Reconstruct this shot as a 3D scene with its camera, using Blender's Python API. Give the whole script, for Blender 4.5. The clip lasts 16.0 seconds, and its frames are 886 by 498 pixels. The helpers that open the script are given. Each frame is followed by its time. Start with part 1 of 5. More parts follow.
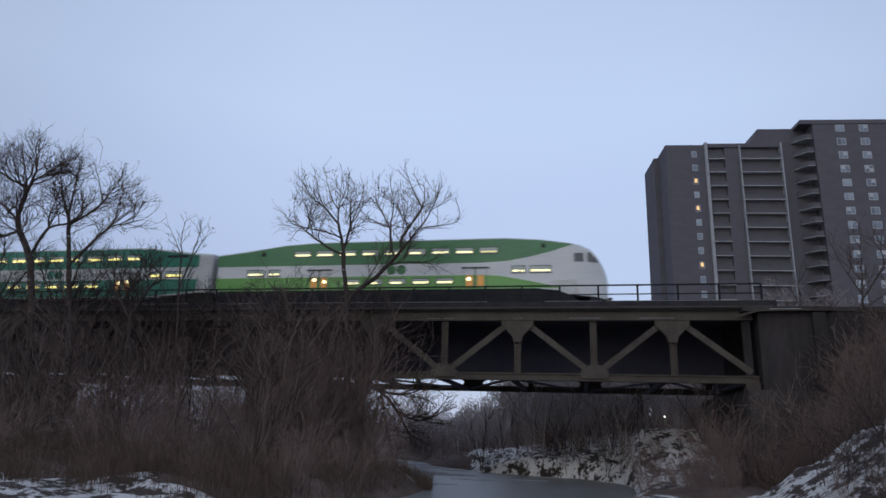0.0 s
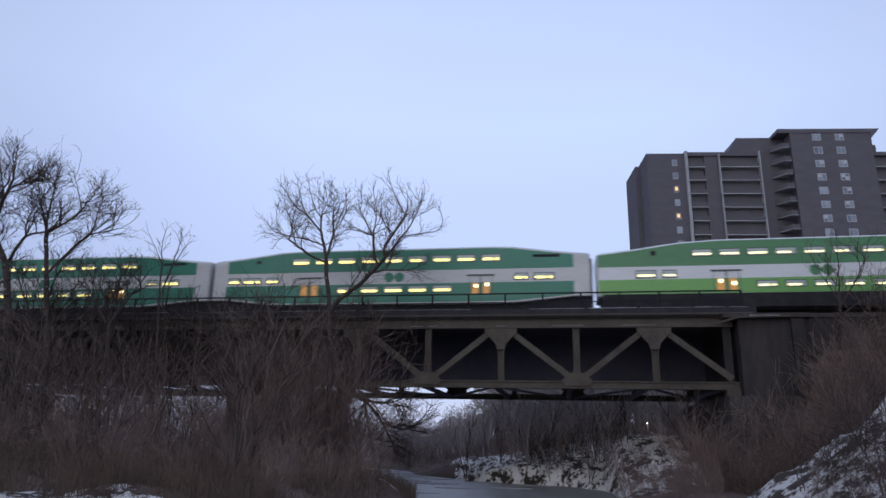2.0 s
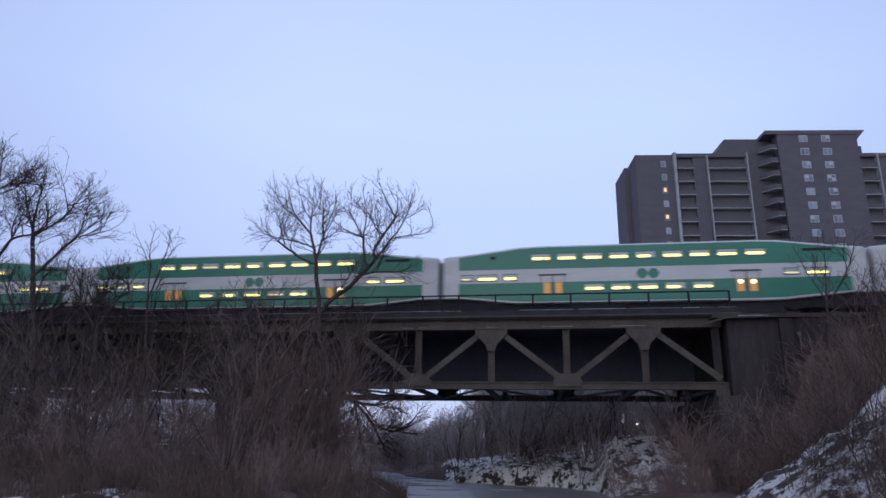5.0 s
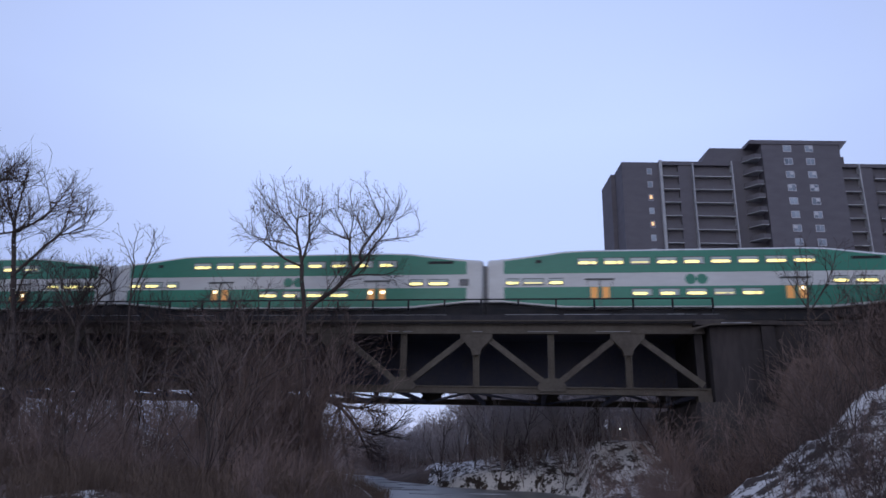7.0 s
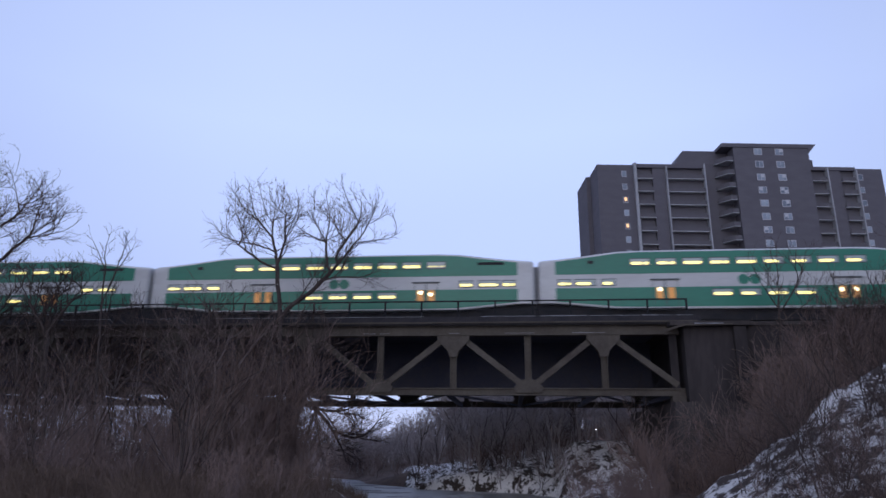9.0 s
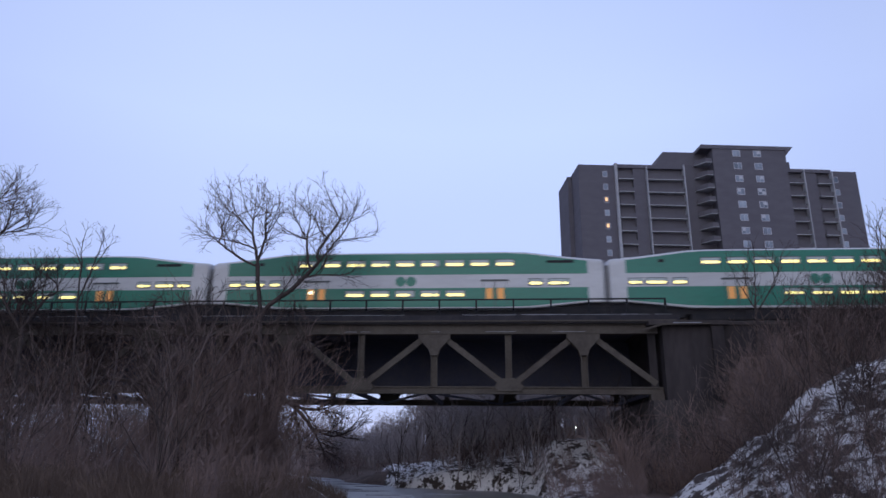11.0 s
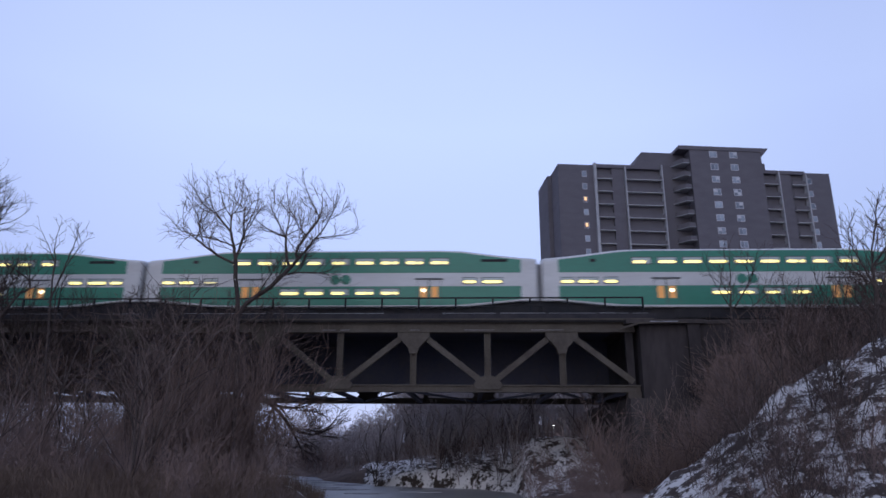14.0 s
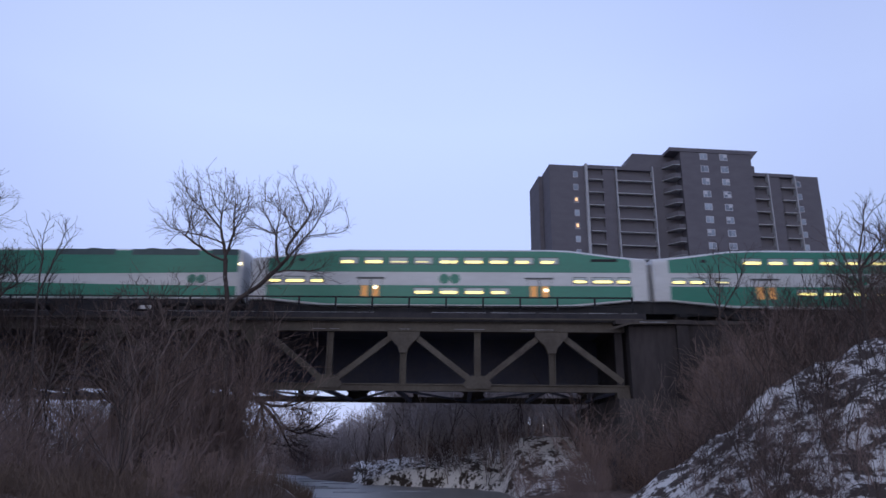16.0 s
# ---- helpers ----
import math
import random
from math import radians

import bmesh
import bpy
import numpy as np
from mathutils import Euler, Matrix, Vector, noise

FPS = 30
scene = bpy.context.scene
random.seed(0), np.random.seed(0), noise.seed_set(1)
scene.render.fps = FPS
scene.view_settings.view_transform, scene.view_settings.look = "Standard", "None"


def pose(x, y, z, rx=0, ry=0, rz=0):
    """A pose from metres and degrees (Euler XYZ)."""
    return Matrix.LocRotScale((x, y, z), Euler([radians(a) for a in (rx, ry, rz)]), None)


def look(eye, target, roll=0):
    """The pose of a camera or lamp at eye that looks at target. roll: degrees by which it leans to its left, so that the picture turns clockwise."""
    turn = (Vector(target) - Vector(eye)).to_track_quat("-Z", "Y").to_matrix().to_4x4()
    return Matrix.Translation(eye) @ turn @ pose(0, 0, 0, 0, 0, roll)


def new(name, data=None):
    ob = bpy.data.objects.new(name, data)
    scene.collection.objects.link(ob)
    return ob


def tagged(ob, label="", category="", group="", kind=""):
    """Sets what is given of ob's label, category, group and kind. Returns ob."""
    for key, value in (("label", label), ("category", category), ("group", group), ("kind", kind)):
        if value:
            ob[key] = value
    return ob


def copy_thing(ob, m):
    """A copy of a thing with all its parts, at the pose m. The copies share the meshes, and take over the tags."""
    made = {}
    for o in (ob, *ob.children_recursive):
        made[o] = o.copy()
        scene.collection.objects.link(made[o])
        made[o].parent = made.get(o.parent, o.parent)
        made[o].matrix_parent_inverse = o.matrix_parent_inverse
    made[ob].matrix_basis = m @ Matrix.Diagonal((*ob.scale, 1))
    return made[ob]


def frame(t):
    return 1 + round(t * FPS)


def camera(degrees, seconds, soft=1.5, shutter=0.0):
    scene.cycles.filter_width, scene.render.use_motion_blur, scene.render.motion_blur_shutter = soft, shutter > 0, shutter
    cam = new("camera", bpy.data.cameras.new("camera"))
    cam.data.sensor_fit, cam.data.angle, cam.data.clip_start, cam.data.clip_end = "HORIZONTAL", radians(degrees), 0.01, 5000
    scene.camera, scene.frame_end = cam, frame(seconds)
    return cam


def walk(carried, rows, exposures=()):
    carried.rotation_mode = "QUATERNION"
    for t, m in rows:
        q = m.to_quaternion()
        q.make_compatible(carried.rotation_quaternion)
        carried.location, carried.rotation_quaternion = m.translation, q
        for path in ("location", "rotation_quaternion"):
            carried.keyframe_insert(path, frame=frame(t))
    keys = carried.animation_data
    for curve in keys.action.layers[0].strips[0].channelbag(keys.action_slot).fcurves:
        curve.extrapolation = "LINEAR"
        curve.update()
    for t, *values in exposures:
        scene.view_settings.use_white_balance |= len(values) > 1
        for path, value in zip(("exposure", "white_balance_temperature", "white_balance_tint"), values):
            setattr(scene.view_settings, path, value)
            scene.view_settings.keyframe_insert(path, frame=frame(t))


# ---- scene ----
cam = camera(67.33, 16.0, soft=1.6, shutter=0.5)
EYE = (0.0, 0.0, 3.0)


def aim(yaw, pitch, roll):
    """Camera pose from degrees: yaw to the right of +y, pitch above level, lean."""
    a, b = radians(yaw), radians(pitch)
    way = Vector((math.sin(a) * math.cos(b), math.cos(a) * math.cos(b), math.sin(b)))
    return look(EYE, Vector(EYE) + way, roll)


walk(cam, [
    (0, aim(-11.48, 15.11, 1.75)),
    (0.5, aim(-11.06, 15.19, 1.88)),
    (1, aim(-10.66, 15.40, 1.65)),
    (1.5, aim(-10.32, 15.65, 1.33)),
    (2, aim(-10.00, 15.82, 1.25)),
    (2.5, aim(-9.85, 15.86, 1.16)),
    (3, aim(-9.67, 15.85, 1.00)),
    (3.5, aim(-9.54, 15.81, 0.90)),
    (4, aim(-9.32, 15.80, 0.84)),
    (6.5, aim(-8.54, 16.31, 1.14)),
    (7, aim(-7.91, 16.31, 1.32)),
    (7.5, aim(-7.37, 16.29, 1.02)),
    (8, aim(-6.84, 16.34, 0.80)),
    (8.5, aim(-6.35, 16.40, 0.75)),
    (9, aim(-5.84, 16.52, 0.61)),
    (11.5, aim(-3.84, 16.29, 0.54)),
    (12, aim(-3.51, 16.11, 0.50)),
    (12.5, aim(-3.18, 16.01, 0.33)),
    (13, aim(-2.82, 16.02, 0.01)),
    (13.5, aim(-2.54, 16.14, 0.15)),
    (14, aim(-2.37, 16.27, 0.34)),
    (14.5, aim(-2.19, 16.38, 0.49)),
    (15, aim(-2.00, 16.39, 0.66)),
    (15.5, aim(-1.84, 16.33, 0.71)),
    (16, aim(-1.55, 16.21, 0.64)),
], exposures=[(0.0, -0.14, 6950, 1), (1.0, 0.03, 6850, 3), (2.0, 0.05, 6700, 6), (4.0, 0.05, 6380, 9), (7.0, 0.03, 6260, 11), (16.0, 0.03, 6220, 13)])

# ---- sky, sun ----
world = bpy.data.worlds.new("dusk_sky")
scene.world = world
world.use_nodes = True
wn, wl = world.node_tree.nodes, world.node_tree.links
wn.clear()
w_out, w_bg = wn.new("ShaderNodeOutputWorld"), wn.new("ShaderNodeBackground")
w_sky, w_mix, w_ramp = wn.new("ShaderNodeTexSky"), wn.new("ShaderNodeMixRGB"), wn.new("ShaderNodeValToRGB")
w_co, w_sep = wn.new("ShaderNodeTexCoord"), wn.new("ShaderNodeSeparateXYZ")
w_noise, w_soft, w_map = wn.new("ShaderNodeTexNoise"), wn.new("ShaderNodeMixRGB"), wn.new("ShaderNodeMapping")
w_sky.sky_type, w_sky.sun_disc = "NISHITA", False
w_sky.sun_elevation, w_sky.sun_rotation = radians(25), radians(200)
wl.new(w_co.outputs["Generated"], w_sep.inputs[0])
wl.new(w_sep.outputs["Z"], w_ramp.inputs[0])
w_ramp.color_ramp.elements[0].position, w_ramp.color_ramp.elements[0].color = 0.12, (0.40, 0.455, 0.77, 1)
w_ramp.color_ramp.elements[1].position, w_ramp.color_ramp.elements[1].color = 0.75, (0.45, 0.545, 0.88, 1)
mid = w_ramp.color_ramp.elements.new(0.44)
mid.color = (0.525, 0.625, 0.96, 1)
w_noise.inputs["Scale"].default_value, w_noise.inputs["Detail"].default_value = 1.3, 2
w_map.inputs["Scale"].default_value = (1, 1, 3)
wl.new(w_co.outputs["Generated"], w_map.inputs[0])
wl.new(w_map.outputs[0], w_noise.inputs["Vector"])
w_soft.blend_type, w_soft.inputs[0].default_value = "SOFT_LIGHT", 0.16
wl.new(w_ramp.outputs[0], w_soft.inputs[1])
wl.new(w_noise.outputs["Fac"], w_soft.inputs[2])
w_mix.inputs[0].default_value = 0.03
w_dot, w_range, w_glow = wn.new("ShaderNodeVectorMath"), wn.new("ShaderNodeMapRange"), wn.new("ShaderNodeVectorMath")
w_dot.operation, w_glow.operation = "DOT_PRODUCT", "SCALE"
w_dot.inputs[1].default_value = (-0.14, 0.91, 0.39)
w_range.inputs[1].default_value, w_range.inputs[2].default_value = 0.78, 1.0
w_range.inputs[3].default_value, w_range.inputs[4].default_value = 0.86, 1.07
w_range.interpolation_type = "SMOOTHSTEP"
wl.new(w_co.outputs["Generated"], w_dot.inputs[0])
wl.new(w_dot.outputs["Value"], w_range.inputs[0])
wl.new(w_soft.outputs[0], w_glow.inputs[0])
wl.new(w_range.outputs[0], w_glow.inputs["Scale"])
wl.new(w_glow.outputs[0], w_mix.inputs[1])
wl.new(w_sky.outputs[0], w_mix.inputs[2])
wl.new(w_mix.outputs[0], w_bg.inputs[0])
w_bg.inputs[1].default_value = 1.0
wl.new(w_bg.outputs[0], w_out.inputs[0])

sun = new("sun", bpy.data.lights.new("sun", "SUN"))
sun.data.energy, sun.data.angle, sun.data.color = 0.3, radians(40), (1.0, 0.97, 0.94)
sun.matrix_world = look((0, -60, 50), (5, 45, 8))


# ---- materials ----
def material(name, c1, c2=None, scale=3.0, rough=0.8, metal=0.0, bump=0.0, fine=8.0, stretch=(1, 1, 1), contrast=(0.35, 0.65), emit=0.0, c3=None, spec=0.5):
    """Two colours mixed by noise at two scales, with fine relief."""
    m = bpy.data.materials.new(name)
    m.use_nodes = True
    n, l = m.node_tree.nodes, m.node_tree.links
    p = n["Principled BSDF"]
    p.inputs["Roughness"].default_value, p.inputs["Metallic"].default_value = rough, metal
    p.inputs["Specular IOR Level"].default_value = spec if rough < 0.72 else 0.15
    p.inputs["Base Color"].default_value = (*c1, 1)
    if c2:
        co, mp = n.new("ShaderNodeTexCoord"), n.new("ShaderNodeMapping")
        mp.inputs["Scale"].default_value = stretch
        big, small = n.new("ShaderNodeTexNoise"), n.new("ShaderNodeTexNoise")
        big.inputs["Scale"].default_value, big.inputs["Detail"].default_value = scale, 4
        small.inputs["Scale"].default_value, small.inputs["Detail"].default_value = scale * fine, 3
        add, ramp, mix = n.new("ShaderNodeMath"), n.new("ShaderNodeMapRange"), n.new("ShaderNodeMixRGB")
        add.operation = "MULTIPLY_ADD"
        add.inputs[1].default_value = 0.35
        sc = n.new("ShaderNodeMath")
        sc.operation, sc.inputs[1].default_value = "MULTIPLY", 0.65
        l.new(co.outputs["Object"], mp.inputs[0])
        l.new(mp.outputs[0], big.inputs["Vector"])
        l.new(mp.outputs[0], small.inputs["Vector"])
        l.new(big.outputs["Fac"], sc.inputs[0])
        l.new(small.outputs["Fac"], add.inputs[0])
        l.new(sc.outputs[0], add.inputs[2])
        ramp.inputs[1].default_value, ramp.inputs[2].default_value = contrast
        l.new(add.outputs[0], ramp.inputs[0])
        l.new(ramp.outputs[0], mix.inputs[0])
        mix.inputs[1].default_value, mix.inputs[2].default_value = (*c1, 1), (*c2, 1)
        last = mix.outputs[0]
        if c3:
            info, mix3 = n.new("ShaderNodeObjectInfo"), n.new("ShaderNodeMixRGB")
            l.new(info.outputs["Random"], mix3.inputs[0])
            mix3.inputs[2].default_value = (*c3, 1)
            l.new(last, mix3.inputs[1])
            last = mix3.outputs[0]
        l.new(last, p.inputs["Base Color"])
        if bump:
            b = n.new("ShaderNodeBump")
            b.inputs["Strength"].default_value, b.inputs["Distance"].default_value = bump, 0.05
            l.new(small.outputs["Fac"], b.inputs["Height"])
            l.new(b.outputs[0], p.inputs["Normal"])
    if emit:
        p.inputs["Emission Color"].default_value, p.inputs["Emission Strength"].default_value = (*c1, 1), emit
    return m


M_BARK = material("bark", (0.045, 0.034, 0.030), (0.085, 0.066, 0.058), 2.0, 0.95, bump=0.4)
M_TWIG = material("twig", (0.050, 0.036, 0.031), (0.085, 0.062, 0.054), 0.6, 0.95, c3=(0.075, 0.056, 0.05))
# twig colour paled so that distance haze is part of the paint
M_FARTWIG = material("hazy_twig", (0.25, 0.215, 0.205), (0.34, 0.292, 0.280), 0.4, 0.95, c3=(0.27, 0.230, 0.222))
M_BRUSH = material("brush", (0.175, 0.120, 0.100), (0.250, 0.175, 0.145), 0.5, 0.95, c3=(0.15, 0.112, 0.102))
M_PALE = material("pale_stem", (0.15, 0.118, 0.105), (0.10, 0.075, 0.065), 0.8, 0.95)
M_REED = material("dry_reed", (0.17, 0.118, 0.085), (0.095, 0.066, 0.05), 0.9, 0.95)
M_SNOW = material("snowy_ground", (0.056, 0.042, 0.036), (0.55, 0.52, 0.49), 1.15, 0.9, bump=0.8, fine=5.0, contrast=(0.475, 0.535))
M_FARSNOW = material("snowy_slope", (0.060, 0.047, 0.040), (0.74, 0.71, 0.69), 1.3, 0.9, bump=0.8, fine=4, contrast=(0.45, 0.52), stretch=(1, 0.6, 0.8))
M_LITTER = material("leaf_litter", (0.075, 0.053, 0.044), (0.15, 0.108, 0.09), 0.9, 0.95, bump=0.8, fine=6)
M_WHITE_SNOW = material("snow", (0.42, 0.42, 0.44), (0.24, 0.24, 0.25), 2.0, 0.9, bump=0.4)
M_WATER = material("river_water", (0.110, 0.104, 0.098), (0.155, 0.147, 0.138), 0.3, 0.34, bump=0.16, fine=6, stretch=(1, 0.4, 1), spec=0.5)
M_STEEL = material("weathered_steel", (0.105, 0.091, 0.073), (0.062, 0.050, 0.042), 0.7, 0.75, bump=0.3, fine=9)
# girder and deck darks are raised in colour to imitate lens haze
M_GIRDER = material("dark_girder", (0.056, 0.060, 0.088), (0.076, 0.074, 0.088), 0.6, 0.8, bump=0.2)
M_DECK = material("dark_timber", (0.030, 0.029, 0.033), (0.050, 0.045, 0.046), 1.2, 0.9, bump=0.4)
M_RAILING = material("dark_railing", (0.018, 0.019, 0.022), (0.028, 0.027, 0.028), 3.0, 0.8)
M_RAIL = material("rail_steel", (0.10, 0.085, 0.075), (0.06, 0.045, 0.04), 2.0, 0.5, metal=0.6)
# darker copy of the old concrete, shade put into its colour
M_SHADECONC = material("shaded_concrete", (0.058, 0.049, 0.048), (0.032, 0.028, 0.028), 0.5, 0.92, bump=0.5, stretch=(1, 1, 0.3))
M_CONCRETE = material("old_concrete", (0.075, 0.064, 0.060), (0.042, 0.035, 0.033), 0.45, 0.92, bump=0.5, stretch=(1, 1, 0.35))
M_BALLAST = material("ballast", (0.10, 0.092, 0.088), (0.05, 0.045, 0.044), 5.0, 0.95, bump=0.8)

M_WHITE = material("white_paint", (0.53, 0.525, 0.505), (0.43, 0.42, 0.40), 0.6, 0.35, fine=6, stretch=(0.4, 1, 1.5), contrast=(0.40, 0.75))
M_CABWHITE = material("fresh_white_paint", (0.66, 0.66, 0.65), (0.56, 0.555, 0.54), 0.6, 0.35, fine=6, stretch=(0.4, 1, 1.5), contrast=(0.40, 0.75))
M_GRIME = material("brown_grime", (0.46, 0.42, 0.37), (0.62, 0.61, 0.59), 0.9, 0.5, fine=5, contrast=(0.35, 0.62))
M_GREEN = material("green_paint", (0.018, 0.190, 0.115), (0.015, 0.155, 0.095), 0.5, 0.35, stretch=(0.4, 1, 1.2))
M_CABGREEN = material("olive_green_paint", (0.064, 0.212, 0.080), (0.052, 0.178, 0.068), 0.5, 0.35, stretch=(0.4, 1, 1.2))
M_LOCOGREEN = material("deep_green_paint", (0.012, 0.19, 0.115), (0.011, 0.15, 0.09), 0.5, 0.4, stretch=(0.4, 1, 1.2))
M_LIME = material("lime_green_paint", (0.16, 0.385, 0.088), (0.132, 0.325, 0.073), 0.5, 0.35, stretch=(0.4, 1, 1.2))
M_GRILLE = material("radiator_grille", (0.030, 0.055, 0.056), (0.045, 0.075, 0.072), 2.0, 0.6)
M_UNDER = material("underframe", (0.022, 0.022, 0.025), (0.038, 0.035, 0.035), 1.5, 0.8, bump=0.3)
M_FRAME = material("window_rubber", (0.045, 0.05, 0.05), (0.07, 0.075, 0.07), 2.0, 0.5)
M_PANE = material("tinted_glass", (0.44, 0.48, 0.44), (0.34, 0.38, 0.35), 1.0, 0.15)
M_DARKPANE = material("dark_glass", (0.03, 0.035, 0.05), (0.05, 0.055, 0.07), 1.0, 0.08)
M_TUBE = material("fluorescent_tube", (1.0, 0.83, 0.27), emit=1.7)
M_TUBE_CAB = material("white_tube", (1.0, 0.90, 0.50), emit=1.5)
M_TUBE_DIM = material("dim_tube", (0.95, 0.80, 0.33), emit=0.75)
M_DOORLIT = material("lit_doorway", (0.60, 0.29, 0.10), emit=0.36)
M_SPOT = material("door_lamp", (1.0, 0.84, 0.50), emit=3.4)
M_GREY = material("grey_plastic", (0.25, 0.25, 0.26), (0.18, 0.18, 0.19), 2.0, 0.6)

# both brick tones are lightened and blued to paint in air haze
M_BRICK = material("hazed_brick", (0.138, 0.129, 0.142), (0.116, 0.108, 0.120), 0.35, 0.9, fine=12, stretch=(1, 1, 2.5))
M_BRICKB = material("hazed_recess_brick", (0.130, 0.121, 0.131), (0.110, 0.102, 0.112), 0.35, 0.9, fine=12)
M_FIN = material("pale_concrete", (0.40, 0.40, 0.41), (0.31, 0.31, 0.32), 0.4, 0.85)
M_SLAB = material("balcony_slab", (0.48, 0.475, 0.48), (0.40, 0.395, 0.40), 0.5, 0.85)
M_BALU = material("balustrade", (0.128, 0.119, 0.127), (0.108, 0.100, 0.108), 0.8, 0.8)
M_WIN = material("house_window", (0.40, 0.45, 0.50), (0.30, 0.34, 0.39), 0.6, 0.2, c3=(0.13, 0.15, 0.18))
M_WINLIT = material("lit_house_window", (1.0, 0.62, 0.30), emit=0.8)
M_WFRAME = material("pale_window_frame", (0.5, 0.5, 0.52), (0.42, 0.42, 0.44), 2.0, 0.6)
M_LAMP = material("street_light_glow", (1.0, 0.97, 0.9), emit=9.0)


# ---- mesh helpers ----
def part(name, bm, mat, parent=None, label=""):
    """Links a bmesh as one mesh object, under a thing or a part."""
    me = bpy.data.meshes.new(name)
    bm.to_mesh(me)
    bm.free()
    return share(name, me, mat, parent, label)


def share(name, me, mat, parent=None, label="", at=None):
    if mat and not me.materials:
        me.materials.append(mat)
    ob = new(name, me)
    if parent:
        ob.parent = parent
    if at is not None:
        ob.matrix_basis = at
    if label:
        tagged(ob, label)
    return ob


def box(bm, x0, x1, y0, y1, z0, z1):
    v = [bm.verts.new((x, y, z)) for x in (x0, x1) for y in (y0, y1) for z in (z0, z1)]
    for f in ((0, 1, 3, 2), (4, 6, 7, 5), (0, 4, 5, 1), (2, 3, 7, 6), (0, 2, 6, 4), (1, 5, 7, 3)):
        bm.faces.new([v[i] for i in f])
    return bm


def boxes(*rows):
    bm = bmesh.new()
    for r in rows:
        box(bm, *r)
    return bm


def mesh_of(bm, name, mat):
    me = bpy.data.meshes.new(name)
    bm.to_mesh(me)
    bm.free()
    me.materials.append(mat)
    return me


def prism(outline, y0, y1, bm=None):
    """A flat outline in x and z, given a thickness along y."""
    bm = bm or bmesh.new()
    a = [bm.verts.new((x, y0, z)) for x, z in outline]
    b = [bm.verts.new((x, y1, z)) for x, z in outline]
    bm.faces.new(a)
    bm.faces.new(b[::-1])
    k = len(a)
    for i in range(k):
        bm.faces.new((a[i], b[i], b[(i + 1) % k], a[(i + 1) % k]))
    bmesh.ops.recalc_face_normals(bm, faces=bm.faces[:])
    return bm


def beam(bm, p, q, w, y0, y1):
    """A straight member between two points of the x-z plane, w wide."""
    p, q = Vector(p), Vector(q)
    s = (q - p).normalized()
    s = Vector((-s.y, s.x)) * w / 2
    pts = [(v.x, v.y) for v in (p - s, q - s, q + s, p + s)]
    return prism(pts, y0, y1, bm)


def disc(bm, x, y, z, r, axis="y", depth=0.1, n=16):
    m = Matrix.Translation((x, y, z)) @ (Matrix.Rotation(radians(90), 4, "X") if axis == "y" else Matrix())
    bmesh.ops.create_cone(bm, cap_ends=True, segments=n, radius1=r, radius2=r, depth=depth, matrix=m)
    return bm


# ---- ground, water ----
def lerp_at(y, table):
    for (a, va), (b, vb) in zip(table, table[1:]):
        if y <= b:
            k = max(0.0, (y - a) / (b - a))
            k = k * k * (3 - 2 * k)
            return va + (vb - va) * k
    return table[-1][1]


def step(a, b, v):
    k = min(1.0, max(0.0, (v - a) / (b - a)))
    return k * k * (3 - 2 * k)


def shore(y):
    return lerp_at(y, ((-40, -14), (10, -9), (26, 0.6), (34, 2.3), (40, 3.5), (44, 3.2), (47.5, 1.2), (51, -7.0), (58, -12.6), (72, -21), (95, -60), (330, -160)))


def left_shore(y):
    wide = 6.7 + 0.2 * step(40, 50, y) + 4 * step(55, 80, y)
    return lerp_at(y, ((-40, -14), (10, -9), (26, -1.5), (34, -0.8), (47, -6.6), (58, -11.5), (72, -22), (95, -60), (330, -160))) - wide


def ground_height(x, y):
    xr = shore(y)
    xl = left_shore(y)
    bumps = 0.5 * noise.noise((x * 0.35, y * 0.35, 1.0)) + 0.22 * noise.noise((x * 1.1, y * 1.1, 4.0))
    if xl < x < xr:
        return -0.7 * step(0, 1.2, min(x - xl, xr - x))
    if x <= xl:
        d = xl - x
        z = 0.75 * step(0, 1.5, d) + 0.045 * min(d, 40)
        if y > 46:
            z += min(2.2, 0.12 * d) * step(46, 58, y)
        z = max(z, max(0.0, 10.0 - 0.78 * max(0.0, 40.4 - y) - 0.75 * max(0.0, y - 54.5)) * step(-51, -58, x) if -51 > x else 0.0)
        return z + bumps * (0.2 if x < -56 and 36 < y < 58 else 1.0) * step(0, 3, d)
    d = x - xr
    z = 0.5 * step(0, 1.0 + 1.4 * step(42, 46, y), d) + 0.02 * min(d, 10)
    far = min(2.7, max(0.0, 0.25 + 0.15 * (x + 9.0))) * step(43, 60, y)
    far += 3.0 * step(92, 128, y) * step(-0.12, -0.07, x / max(y, 1.0))
    far = max(far, 2.5 * step(38, 50, y) * step(0.05, 0.09, x / max(y, 1.0)))
    bank = 10.0 - 0.78 * max(0.0, 40.4 - y) - 0.75 * max(0.0, y - 54.5)
    bank -= 1.7 * (1 - step(21.5, 24.5, x)) * (1 - step(40.2, 41.2, y))
    bank = max(0.0, bank) * step(10.2, 15.0, x)
    rise = max(0.0, (x - 6.5) * 0.80)
    near = rise / (1 + (rise / 8.4) ** 4) ** 0.25 * (1 - step(30.0, 33.5, y)) * min(1.0, max(0.0, (y - 13.0) / 17.0))
    near += 0.45 * noise.noise((x * 0.8, y * 0.8, 6.0)) * step(0.5, 2.5, near)
    flat = 1.3 * (1 - step(10, 24, y))
    z = max(z + far, bank, near, flat)
    return z + bumps * step(0, 3, d) * (0.8 if y > 20 else 0.2)


